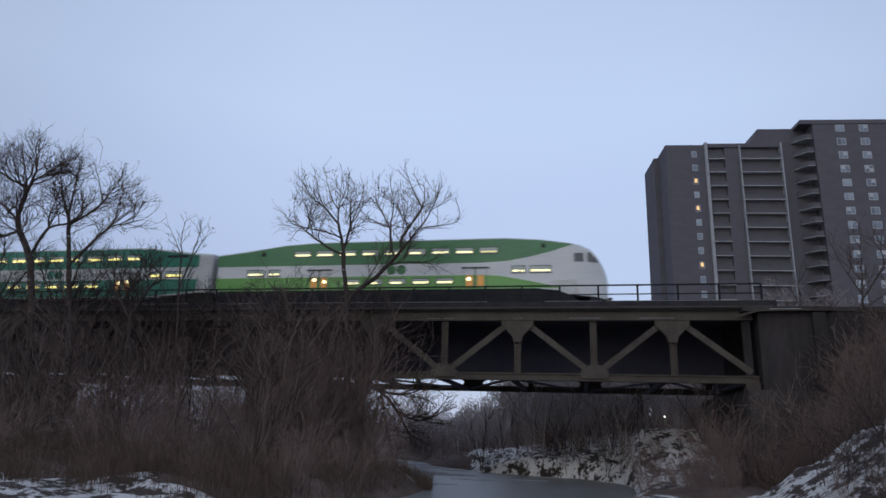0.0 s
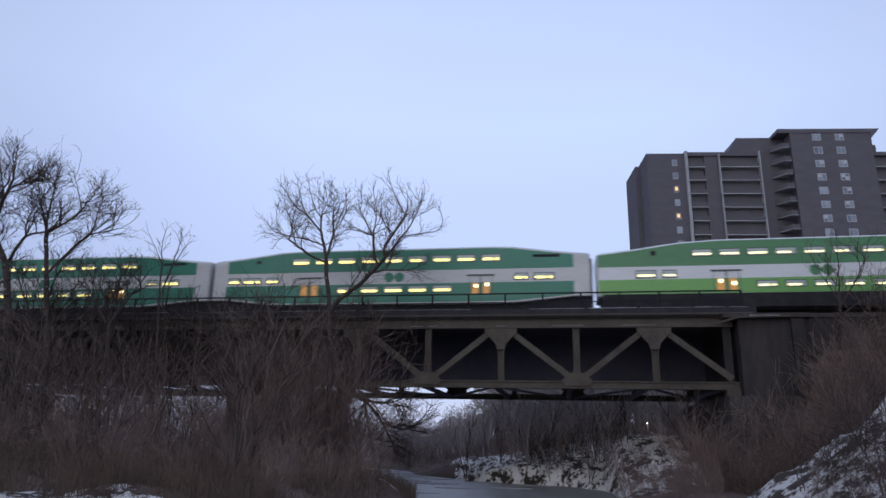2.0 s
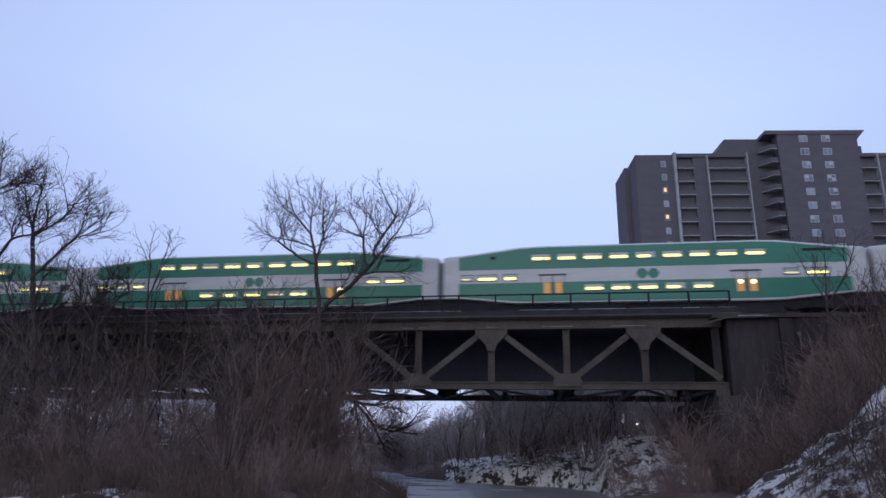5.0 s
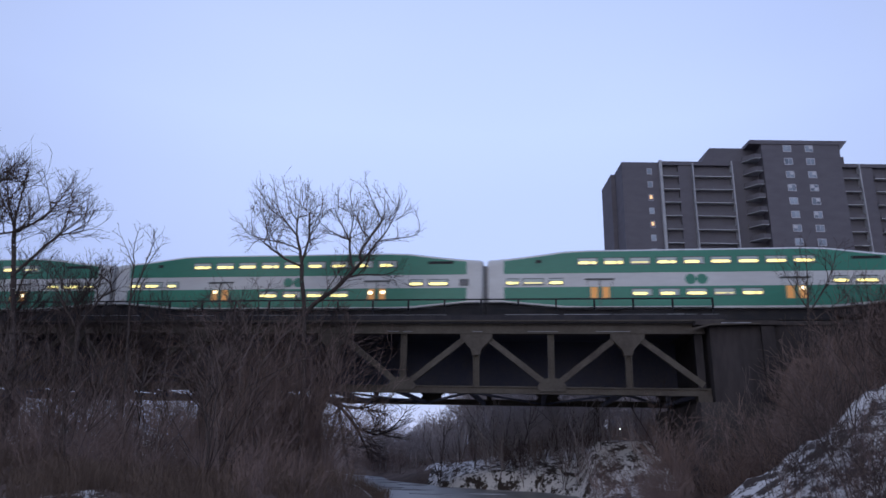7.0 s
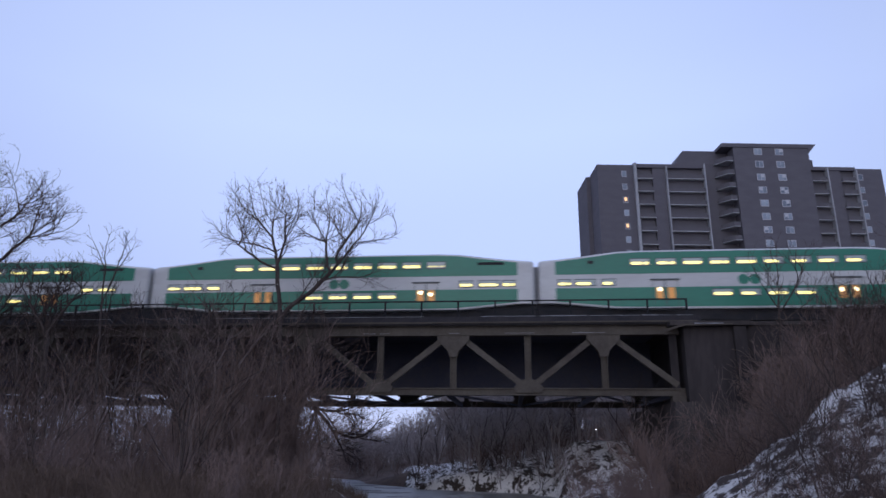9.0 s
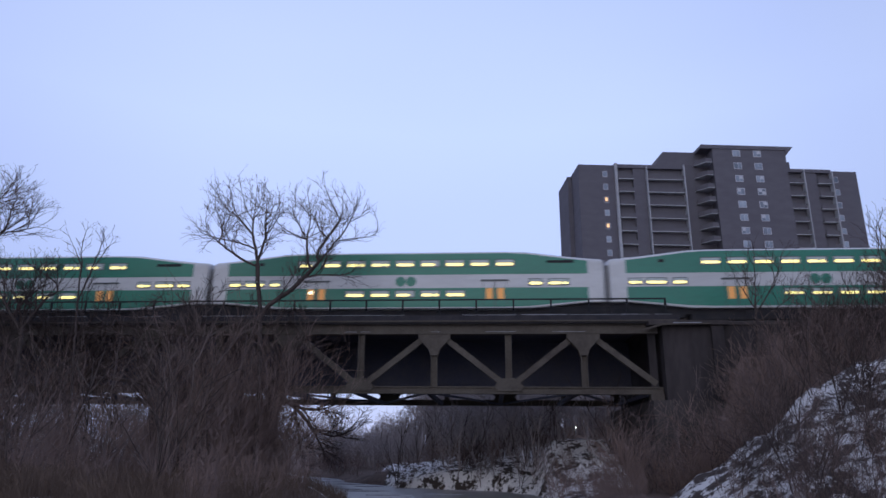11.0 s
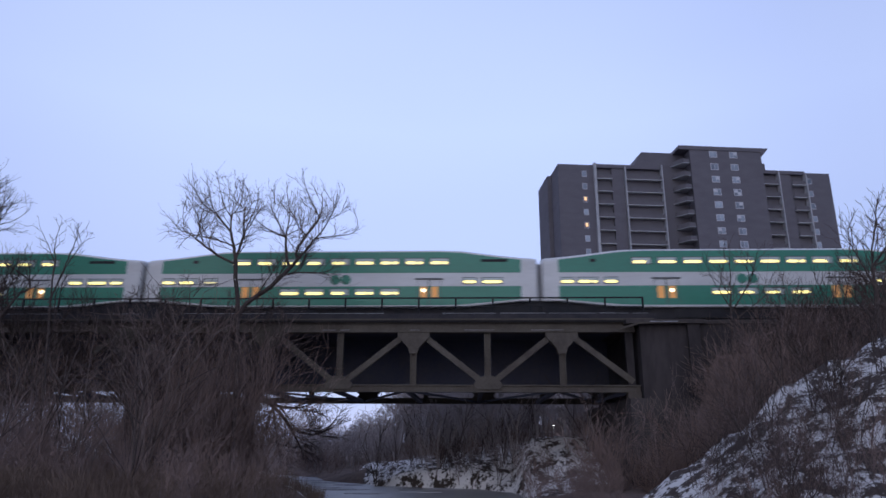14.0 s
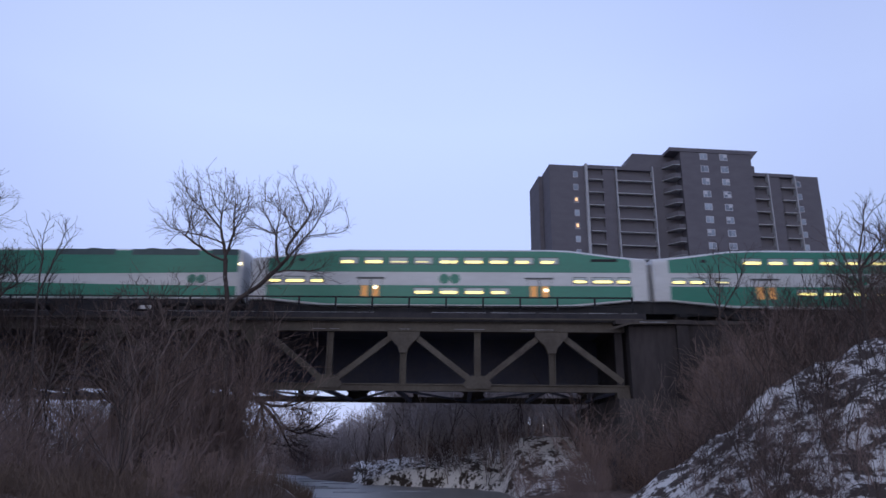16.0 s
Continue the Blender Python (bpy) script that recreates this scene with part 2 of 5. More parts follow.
def snowy(x, y):
    """Where snow lies open; the rest is bare leaf litter under brush."""
    j = 2.2 * noise.noise((x * 0.25, y * 0.25, 9.0))
    if x > shore(y) - (1.2 if y > 38 else 0.0):
        if y < 31.0 + 0.3 * j:
            return True
        if 33.5 + 0.5 * j < y < 57 and x < 9.2 and 0.05 + 0.004 * j < x / y < 0.155 + 0.008 * j:
            return True
        return (40.5 + 0.7 * j < y < 74 + 2 * j and (x < 8 or y > 56) and x / y > -0.15 + 0.01 * j)
    return y < 20.8 + 0.5 * j or (35.5 + 0.5 * j < y < 47 and x > left_shore(y) - 1.6 + 0.4 * j) or (48 + j < y < 100 and x / y < -0.2 + 0.02 * j)


def grid_mesh(xs, ys, height):
    verts = [(x, y, height(x, y)) for y in ys for x in xs]
    w = len(xs)
    faces = [(j * w + i, j * w + i + 1, (j + 1) * w + i + 1, (j + 1) * w + i) for j in range(len(ys) - 1) for i in range(w - 1)]
    me = bpy.data.meshes.new("ground")
    me.from_pydata(verts, [], faces)
    me.polygons.foreach_set("use_smooth", [True] * len(faces))
    me.materials.append(M_SNOW)
    me.materials.append(M_LITTER)
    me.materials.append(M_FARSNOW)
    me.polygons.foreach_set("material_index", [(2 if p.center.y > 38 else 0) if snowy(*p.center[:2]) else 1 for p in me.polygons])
    return me


def spaced(lo, a, b, hi, fine, coarse):
    out = list(np.arange(lo, a, coarse)) + list(np.arange(a, b, fine)) + list(np.arange(b, hi + coarse, coarse))
    return [float(v) for v in out]


xs = [-2500, -1200, -600, -300] + spaced(-160, -46, 42, 160, 0.6, 6.0) + [300, 600, 1200, 2500]
ys = [-1500, -500, -150] + spaced(-60, 14, 95, 330, 0.6, 6.0) + [450, 700, 1300, 3000]
ground = share("ground", grid_mesh(xs, ys, ground_height), M_SNOW)
tagged(ground, "snow-patched river banks with dead grass and leaf litter", "ground", kind="structure")
water = part("water", boxes((-175, 3, -60, 330, -0.9, 0.0)), M_WATER)
tagged(water, "dark still creek water reflecting the sky", "water", kind="structure")

ice_rng = random.Random(33)


def ice_sheet(x, y, length, width):
    """A thin crust of snowy ice with an uneven rim, floating at the water's edge."""
    rim = []
    for k in range(14):
        a = 2 * math.pi * k / 14
        rim.append((x + math.cos(a) * length * ice_rng.uniform(0.7, 1.0), y + math.sin(a) * width * ice_rng.uniform(0.6, 1.0)))
    bm = bmesh.new()
    lo = [bm.verts.new((u, v, -0.03)) for u, v in rim]
    hi = [bm.verts.new((x + (u - x) * 0.97, y + (v - y) * 0.97, 0.035)) for u, v in rim]
    bm.faces.new(lo[::-1])
    bm.faces.new(hi)
    for k in range(14):
        bm.faces.new((lo[k], lo[(k + 1) % 14], hi[(k + 1) % 14], hi[k]))
    tagged(part("ice_sheet", bm, M_WHITE_SNOW), "thin snowy ice crust at the edge of the creek", "ice", "ice on the creek")


for ix, iy, il, iw in ((-13.5, 57.5, 2.2, 0.7), (-11.0, 54.0, 1.8, 0.5), (-15.5, 61.0, 2.6, 1.0), (-9.0, 51.5, 1.3, 0.35), (-5.5, 49.6, 1.5, 0.3), (-1.8, 47.9, 1.3, 0.25), (-12.6, 50.5, 0.9, 0.5), (-11.2, 44.0, 0.9, 0.6), (-10.0, 40.2, 0.8, 0.5), (-8.4, 46.5, 2.0, 0.7), (-6.4, 43.0, 1.6, 0.5), (-10.4, 48.2, 1.8, 0.6), (-7.6, 38.6, 1.0, 0.4), (-3.2, 44.6, 1.4, 0.35)):
    ice_sheet(ix, iy, il, iw)

# ---- railway bridge ----
NEAR, FAR_SIDE, RAIL_Z = 40.65, 53.0, 10.45
END_X, PANEL = 10.07, 4.505


def i_beam(x0, x1, y, z0, z1, flange, web, thick):
    """One riveted I-section running along x."""
    out = [(-flange, z0), (flange, z0), (flange, z0 + thick), (web, z0 + thick), (web, z1 - thick), (flange, z1 - thick), (flange, z1), (-flange, z1), (-flange, z1 - thick), (-web, z1 - thick), (-web, z0 + thick), (-flange, z0 + thick)]
    bm = bmesh.new()
    a = [bm.verts.new((x0, y + u, z)) for u, z in out]
    b = [bm.verts.new((x1, y + u, z)) for u, z in out]
    bm.faces.new(a)
    bm.faces.new(b[::-1])
    for i in range(len(out)):
        bm.faces.new((a[i], b[i], b[(i + 1) % len(out)], a[(i + 1) % len(out)]))
    bmesh.ops.recalc_face_normals(bm, faces=bm.faces[:])
    return bm


def truss_side(y, parent, x_left, rich):
    """One riveted truss: chords, posts, diagonals and gusset plates."""
    h = 0.2
    part("top_chord", i_beam(x_left, END_X - 0.1, y, 9.50, 10.16, h + 0.09, h, 0.12), M_STEEL, parent)
    part("bottom_chord", i_beam(x_left, END_X, y, 5.93, 6.36, h + 0.06, h - 0.03, 0.07), M_STEEL, parent)
    k = 0
    x = END_X - 0.46
    # end post borrows the dark concrete tone to paint in its shadow
    part("end_post", boxes((x - 0.22, x + 0.22, y - 0.1, y + h + 0.03, 6.365, 9.495)), M_SHADECONC, parent)
    while x > x_left + PANEL:
        k += 1
        x = END_X - PANEL * k
        bm = bmesh.new()
        box(bm, x - 0.17, x + 0.17, y - 0.03, y + 0.03, 6.365, 9.495)
        for s in (-1, 1):
            box(bm, x + s * 0.17 - 0.025, x + s * 0.17 + 0.025, y - 0.16, y + 0.16, 6.37, 9.49)
        part("post", bm, M_STEEL, parent)
        if k % 2:
            g = prism([(x - 1.0, 9.495), (x - 0.95, 9.2), (x - 0.32, 8.55), (x - 0.25, 8.2), (x + 0.25, 8.2), (x + 0.32, 8.55), (x + 0.95, 9.2), (x + 1.0, 9.495)], y - h - 0.05, y - h + 0.01)
            prism([(x - 1.0, 9.495), (x - 0.95, 9.2), (x - 0.32, 8.55), (x - 0.25, 8.2), (x + 0.25, 8.2), (x + 0.32, 8.55), (x + 0.95, 9.2), (x + 1.0, 9.495)], y + h - 0.01, y + h + 0.05, g)
            part("gusset_plate", g, M_STEEL, parent)
            for s in (-1, 1):
                bm = bmesh.new()
                a, b = (x + s * 0.55, 9.35), (x + s * (PANEL - 0.35), 6.55)
                beam(bm, a, b, 0.36, y - 0.11, y + 0.11)
                part("diagonal", bm, M_STEEL, parent)
        else:
            g = prism([(x - 0.9, 6.34), (x - 0.72, 6.58), (x - 0.32, 6.86), (x + 0.32, 6.86), (x + 0.72, 6.58), (x + 0.9, 6.34), (x + 0.7, 6.08), (x - 0.7, 6.08)], y - h - 0.08, y - h - 0.02)
            part("gusset_plate", g, M_STEEL, parent)
        if rich:
            bm = bmesh.new()
            for i in range(7):
                for zz in (9.55, 10.09) if k % 2 else (5.97, 6.33):
                    disc(bm, x - 0.9 + 0.3 * i, y - h - 0.10, zz, 0.025, depth=0.03, n=6)
            tagged(part("rivets", bm, M_STEEL, parent), kind="stuff")


def railway_bridge():
    bridge = tagged(new("railway_bridge"), "riveted steel deck-truss railway bridge, weathered grey-brown, over a creek", "bridge")
    truss_side(NEAR, bridge, -53.0, True)
    truss_side(FAR_SIDE, bridge, -53.0, False)
    part("plate_girder", boxes((-53, END_X - 0.5, 47.0, 47.1, 6.75, 10.0), (-53, END_X - 0.5, 46.8, 47.3, 6.65, 6.75)), M_GIRDER, bridge, "dark plate girder behind the truss")
    # solid plate added beneath the open ties to block the sky light
    part("light_block_plate", boxes((-53, END_X + 0.3, 40.9, 53.2, 9.98, 10.12)), M_GIRDER, bridge)
    part("walkway_edge", boxes((-53, END_X + 1.2, 40.15, 40.32, 10.10, 10.62), (-53, END_X + 1.2, 40.325, 41.4, 10.425, 10.47)), M_DECK, bridge, "timber walkway beside the track")
    for k in range(14):
        x = END_X - 0.4 - PANEL * k
        (xa, ya), (xb, yb) = ((x, NEAR + 0.3), (x - PANEL, FAR_SIDE - 0.3)) if k % 2 else ((x - PANEL, NEAR + 0.3), (x, FAR_SIDE - 0.3))
        run = Vector((xb - xa, yb - ya, 0))
        bar = part("lateral_brace", boxes((0, run.length, -0.09, 0.09, -0.06, 0.06)), M_GIRDER, bridge)
        bar.matrix_basis = pose(xa, ya, 6.04, 0, 0, math.degrees(math.atan2(run.y, run.x)))
    for k in range(14):
        x = END_X - 0.4 - PANEL * k
        part("cross_strut", boxes((x - 0.13, x + 0.13, NEAR + 0.25, FAR_SIDE - 0.25, 5.95, 6.18)), M_GIRDER, bridge)
    tie = mesh_of(boxes((-0.12, 0.12, -1.45, 1.45, 0, 0.19)), "tie", M_DECK)
    for k in range(128):
        share("tie", tie, None, bridge, at=pose(END_X + 0.8 - 0.5 * k, 43.14, 10.125))
        share("tie", tie, None, bridge, at=pose(END_X + 0.8 - 0.5 * k, 49.0, 10.125))
    for y in (42.42, 43.86, 48.28, 49.72):
        part("track_rail", boxes((-330, 330, y - 0.035, y + 0.035, 10.40, RAIL_Z), (-330, 330, y - 0.07, y + 0.07, 10.318, 10.345), (-330, 330, y - 0.015, y + 0.015, 10.346, 10.398)), M_RAIL, bridge)
    # handrail
    post = mesh_of(boxes((-0.055, 0.055, -0.04, 0.04, 0, 1.18)), "railing_post", M_RAILING)
    n = 0
    while 10.57 - 2.287 * n > -50:
        share("railing_post", post, None, bridge, at=pose(10.57 - 2.287 * n, 40.42, 10.47))
        n += 1
    for z, r in ((11.63, 0.045), (11.08, 0.03)):
        part("handrail", boxes((-50, 10.61, 40.35, 40.37, z - r, z + r), (-50, 10.61, 40.37, 40.40, z - r, z + r)), M_RAILING, bridge)
    rng = random.Random(4)
    x = -9.0
    while x < 6.2:
        w = rng.uniform(0.3, 2.2)
        if rng.random() < 0.5:
            part("snow_strip", boxes((x, min(x + w, 6.4), 40.33, 40.357, 9.622, 9.64)), M_WHITE_SNOW, bridge, "thin snow lying on the chord flange")
        x += w + rng.uniform(0.05, 0.6)
    x = -30.0
    while x < 10.6:
        w = rng.uniform(0.6, 3.4)
        if rng.random() < 0.8:
            part("snow_strip", boxes((x, min(x + w, 10.8), 40.155, 40.315, 10.622, 10.622 + rng.uniform(0.015, 0.03))), M_WHITE_SNOW, bridge, "thin snow lying on the walkway edge")
        x += w + rng.uniform(0.02, 0.3)
    part("cable_pipe", boxes((-53, END_X + 1.0, 40.06, 40.146, 10.20, 10.29)), M_STEEL, bridge, "thin grey cable pipe along the deck edge")
    return bridge


railway_bridge()


def wall_block(bm, x0, x1, y0, y1, z0, z1, lean=0.0):
    v = [bm.verts.new(p) for p in ((x0 - lean, y0 - lean, z0), (x1 + lean, y0 - lean, z0), (x1 + lean, y1 + lean, z0), (x0 - lean, y1 + lean, z0), (x0, y0, z1), (x1, y0, z1), (x1, y1, z1), (x0, y1, z1))]
    for f in ((3, 2, 1, 0), (4, 5, 6, 7), (0, 1, 5, 4), (1, 2, 6, 5), (2, 3, 7, 6), (3, 0, 4, 7)):
        bm.faces.new([v[i] for i in f])
    return bm


abutment = tagged(new("bridge_abutment"), "dark mottled concrete abutment carrying the bridge end, back wall toned for shade", "abutment")
part("seat", wall_block(bmesh.new(), 9.25, 13.6, 39.6, 54.4, -1.0, 5.55, 0.25), M_CONCRETE, abutment)
part("bearing", boxes((9.3, 10.06, 40.3, 41.0, 5.56, 5.92)), M_STEEL, abutment)
# back wall is the same concrete as the seat, coloured as if shaded
part("back_wall", wall_block(bmesh.new(), 10.12, 13.5, 39.9, 54.2, 5.56, 9.9), M_SHADECONC, abutment)
part("corner_pilaster", boxes((12.9, 13.6, 39.7, 39.895, 5.57, 9.85)), M_SHADECONC, abutment)
part("cap", boxes((9.3, 13.9, 39.6, 54.4, 9.905, 10.16)), M_CONCRETE, abutment)
part("ramp_bracket", prism([(7.6, 9.34), (8.4, 9.36), (9.3, 9.62), (10.1, 9.86), (12.8, 9.90), (12.8, 9.97), (10.0, 9.94), (9.1, 9.69), (8.3, 9.43), (7.6, 9.40)], 39.42, 39.58), M_STEEL, abutment, "pale curved kerb sweeping up to the ledge")
part("snow_cap", boxes((10.7, 12.3, 39.43, 39.57, 9.975, 10.01)), M_WHITE_SNOW, abutment, "crust of snow on the ledge")
pier = tagged(new("bridge_pier"), "dark concrete bridge pier standing at the water's edge", "pier")
part("shaft", wall_block(bmesh.new(), -20.6, -17.1, 40.0, 53.8, -1.0, 5.45, 0.3), M_SHADECONC, pier)
part("cap", boxes((-20.9, -16.85, 39.7, 54.1, 5.455, 5.92)), M_CONCRETE, pier)
pier2 = copy_thing(pier, pose(-27, 0, 0.0))
ballast = part("ballast_bed", prism([(0, 9.2), (316, 9.2), (316, 10.3), (0, 10.3)], 40.6, 54.2), M_BALLAST)
ballast.location.x = 13.65
tagged(ballast, "dark ballast bed of the railway embankment", "ballast", kind="structure")
ballast2 = copy_thing(ballast, pose(-53.1 - 316, 0, 0))
retaining_wall = tagged(new("retaining_wall"), "low dark concrete retaining wall along the embankment edge", "wall", kind="structure")
part("wall_face", boxes((13.62, 22.6, 40.12, 40.55, 6.9, 9.95)), M_SHADECONC, retaining_wall)
part("coping", boxes((13.92, 22.7, 40.02, 40.59, 9.954, 10.14)), M_CONCRETE, retaining_wall)

# ---- train ----
HALF = 1.49


def loft(stations):
    """A car body from cross-sections: x, half width, bottom, top."""
    bm, rings = bmesh.new(), []
    for x, w, zb, zt in stations:
        half = [(w * 0.88, zb), (w * 0.985, zb + 0.03), (w, zb + 0.09), (w, zt - 0.34), (w * 0.975, zt - 0.17), (w * 0.88, zt - 0.06), (w * 0.6, zt + 0.01), (w * 0.2, zt + 0.05)]
        pts = [(y, z) for y, z in half] + [(-y, z) for y, z in half[::-1]]
        rings.append([bm.verts.new((x, y, z)) for y, z in pts])
    k = len(rings[0])
    for a, b in zip(rings, rings[1:]):
        for i in range(k):
            bm.faces.new((a[i], a[(i + 1) % k], b[(i + 1) % k], b[i]))
    bm.faces.new(rings[0][::-1])
    bm.faces.new(rings[-1])
    bmesh.ops.recalc_face_normals(bm, faces=bm.faces[:])
    return bm


def band(outline, side, w=HALF, out=0.006):
    y = side * w
    return prism(outline, y - side * 0.004, y + side * out)


WIN = {}


def window_mesh(w, h, lit):
    key = ("w", w, h, lit)
    if key not in WIN:
        bm = boxes((-w / 2, w / 2, -0.02, 0.0, -h / 2, h / 2))
        n = len(bm.faces)
        box(bm, -w / 2 + 0.05, w / 2 - 0.05, -0.024, 0.0, -h / 2 + 0.05, h / 2 - 0.05)
        bm.faces.ensure_lookup_table()
        for f in bm.faces[n:]:
            f.material_index = 1
        me = mesh_of(bm, "window", M_FRAME)
        me.materials.append(M_PANE if lit else M_DARKPANE)
        WIN[key] = me
    return WIN[key]


def tube_mesh(a, b, h):
    key = ("t", a, b, h)
    if key not in WIN:
        bm = bmesh.new()
        r = h / 2
        prism([(a, -r * 0.5), (a + r, -r), (b - r, -r), (b, -r * 0.5), (b, r * 0.5), (b - r, r), (a + r, r), (a, r * 0.5)], -0.034, -0.026, bm)
        WIN[key] = mesh_plain(bm)
    return WIN[key]


def mesh_plain(bm):
    me = bpy.data.meshes.new("ceiling_light")
    bm.to_mesh(me)
    bm.free()
    return me


TUBES = {}


def add_window(car, x, z, w, h, side, rng, lit=1.0, thin=False):
    turn = 0 if side < 0 else 180
    ob = share("window", window_mesh(w, h, lit > 0), None, car, at=pose(x, side * (HALF + 0.004), z, 0, 0, turn))
    if side > 0 or lit <= 0 or rng.random() > lit:
        return
    dim = rng.random() < 0.1
    pick = rng.random()
    spans = ((-0.42, 0.42),) if pick < 0.6 else ((-0.42, 0.1), (0.2, 0.42)) if pick < 0.8 else ((-0.4, 0.22),)
    for a, b in spans:
        key = (round(a * w, 2), round(b * w, 2), 0.08 if dim else 0.11 if thin else 0.155, dim)
        if key not in TUBES:
            me = tube_mesh(*key[:3]).copy()
            me.materials.clear()
            me.materials.append(M_TUBE_DIM if dim else M_TUBE_CAB if thin else M_TUBE)
            TUBES[key] = me
        share("ceiling_light", TUBES[key], None, ob, at=pose(0, 0, -0.08))


DOOR = {}


def add_door(car, x, side, rng, header=True):
    """A pair of sliding leaves with tall lit panes under a dark track."""
    y = side * HALF
    if side not in DOOR:
        s = side
        DOOR[side] = (
            mesh_of(boxes((-0.035, 0.035, *sorted((0.0, s * 0.02)), 1.0, 2.68), (-0.76, -0.73, *sorted((0.0, s * 0.014)), 1.0, 2.66), (0.73, 0.76, *sorted((0.0, s * 0.014)), 1.0, 2.66)), "door", M_FRAME),
            mesh_of(boxes((-0.21, 0.21, *sorted((0.0, s * 0.02)), 1.42, 2.2)), "door_pane", M_DOORLIT),
            mesh_of(boxes((-0.9, 0.9, *sorted((0.0, s * 0.05)), 2.66, 2.76)), "door_track", M_FRAME),
            mesh_of(disc(bmesh.new(), 0, s * 0.024, 0, 0.12, depth=0.01, n=10), "doorway_lamp", M_SPOT),
        )
    leaf, pane, track, lamp = DOOR[side]
    d = share("door", leaf, None, car, "double sliding door with lit panes", at=pose(x, y, 0))
    share("door_track", track, None, d)
    for k in (-0.36, 0.36):
        p = share("door_pane", pane, None, d, at=pose(k, 0, 0))
        if side < 0 and rng.random() < 0.6:
            share("doorway_lamp", lamp, None, d, at=pose(k + rng.uniform(-0.06, 0.06), 0, rng.uniform(1.9, 2.1)))


def emblem(car, x, z, mat, side):
    """Two joined round marks."""
    for k in (-0.34, 0.34):
        bm = disc(bmesh.new(), x + k, side * (HALF + 0.008), z, 0.33, depth=0.012, n=24)
        box(bm, x + k - 0.02, x + k + 0.36, *sorted((side * (HALF + 0.003), side * (HALF + 0.0155))), z - 0.035, z + 0.035)
        part("emblem", bm, mat, car, "plain round green emblem")


def bogie(car, x):
    b = part("bogie", boxes((x - 1.7, x + 1.7, -1.12, -0.98, 0.38, 0.62), (x - 1.7, x + 1.7, 0.98, 1.12, 0.38, 0.62), (x - 0.35, x + 0.35, -1.0, 1.0, 0.35, 0.75), (x - 0.4, x + 0.4, -1.2, -1.13, 0.42, 0.85), (x - 1.5, x - 1.0, -1.2, -1.13, 0.3, 0.55), (x + 1.0, x + 1.5, -1.2, -1.13, 0.3, 0.55)), M_UNDER, car, "black bogie frame")
    for dx in (-1.27, 1.27):
        for y in (-0.76, 0.76):
            part("wheel", disc(bmesh.new(), x + dx, y, 0.42, 0.42, depth=0.13, n=20), M_RAIL, b)


def dz(z):
    return z - RAIL_Z


def coach(n):
    rng = random.Random(100 + n)
    short = n in (5, 6, 8, 10)
    car = tagged(new("bilevel_coach"), "green and white double-deck railway coach with lit windows", "train car", "coaches of the train")
    top, low = dz(15.17), dz(11.27)
    st = []
    for x, zt, zb in ((-12.80, 14.50, 11.72), (-12.68, 14.58, 11.68), (-11.7, 14.66, 11.68), (-10.4, 14.80, 11.55), (-7.9, 15.12, 11.29), (-6.5, 15.17, 11.27)):
        st.append((x, HALF if x > -12.75 else HALF - 0.1, dz(zb), dz(zt)))
    st = st + [(-x, w, b, t) for x, w, b, t in st[::-1]]
    part("body", loft(st), M_WHITE, car, "white painted body shell")
    for side in (-1, 1):
        up = [(-11.75, dz(13.56)), (11.75, dz(13.56)), (11.75, dz(14.42)), (10.4, dz(14.57)), (7.9, dz(14.90)), (6.5, dz(14.97)), (-6.5, dz(14.97)), (-7.9, dz(14.90)), (-10.4, dz(14.57)), (-11.75, dz(14.42))]
        part("livery_band", band(up, side, HALF - 0.012, 0.018), M_GREEN, car, "dark green painted upper band")
        lo = [(-11.75, dz(12.68)), (-11.75, dz(11.82)), (-10.4, dz(11.69)), (-7.9, dz(11.46)), (-6.5, dz(11.43)), (6.5, dz(11.43)), (7.9, dz(11.46)), (10.4, dz(11.69)), (11.75, dz(11.82)), (11.75, dz(12.68))]
        part("livery_band", band(lo, side, HALF - 0.012, 0.018), M_GREEN, car, "dark green painted lower band")
        for k in range(9):
            add_window(car, -6.45 + 1.62 * k, dz(14.31), 1.26, 0.50, side, rng, 1.0)
        for k in range(1 if short else 0, 5):
            add_window(car, -3.2 + 1.63 * k, dz(12.30), 1.26, 0.48, side, rng, 1.0)
        for s in (-1, 1):
            for x, w in ((8.45, 0.9), (9.9, 1.35), (11.2, 0.85)):
                if x > 11 and s > 0 and not short:
                    continue
                dark = n == 5 and s > 0 and x > 11
                add_window(car, 11.6 if dark else s * x, dz(13.03), 0.6 if dark else w, 0.46, side, rng, 0.0 if dark else 1.0)
        add_door(car, -5.0 if short else -5.75, side, rng)
        add_door(car, 5.85, side, rng)
        emblem(car, 0.1, dz(13.12), M_GREEN, side)
        part("vent_grille", boxes((9.2, 10.9, *sorted((side * (HALF - 0.02), side * (HALF + 0.02))), dz(14.28), dz(14.46))), M_UNDER, car)
        part("vent_grille", boxes((-9.7, -9.35, *sorted((side * (HALF - 0.02), side * (HALF + 0.02))), dz(14.25), dz(14.45))), M_UNDER, car)
    part("underframe", boxes((-12.93, 12.93, -1.2, 1.2, 0.5, 1.3), (-7.9, 7.9, -1.3, 1.3, 0.14, 0.495), (-4.5, -1.5, -1.34, -1.305, 0.2, 0.9)), M_UNDER, car)
    for x in (-9.75, 9.75):
        bogie(car, x)
    for x in (-12.88, 12.88):
        part("gangway", boxes((x - 0.075, x + 0.075, -0.9, 0.9, 1.31, dz(14.25))), M_GREY, car, "grey gangway bellows")
    return car


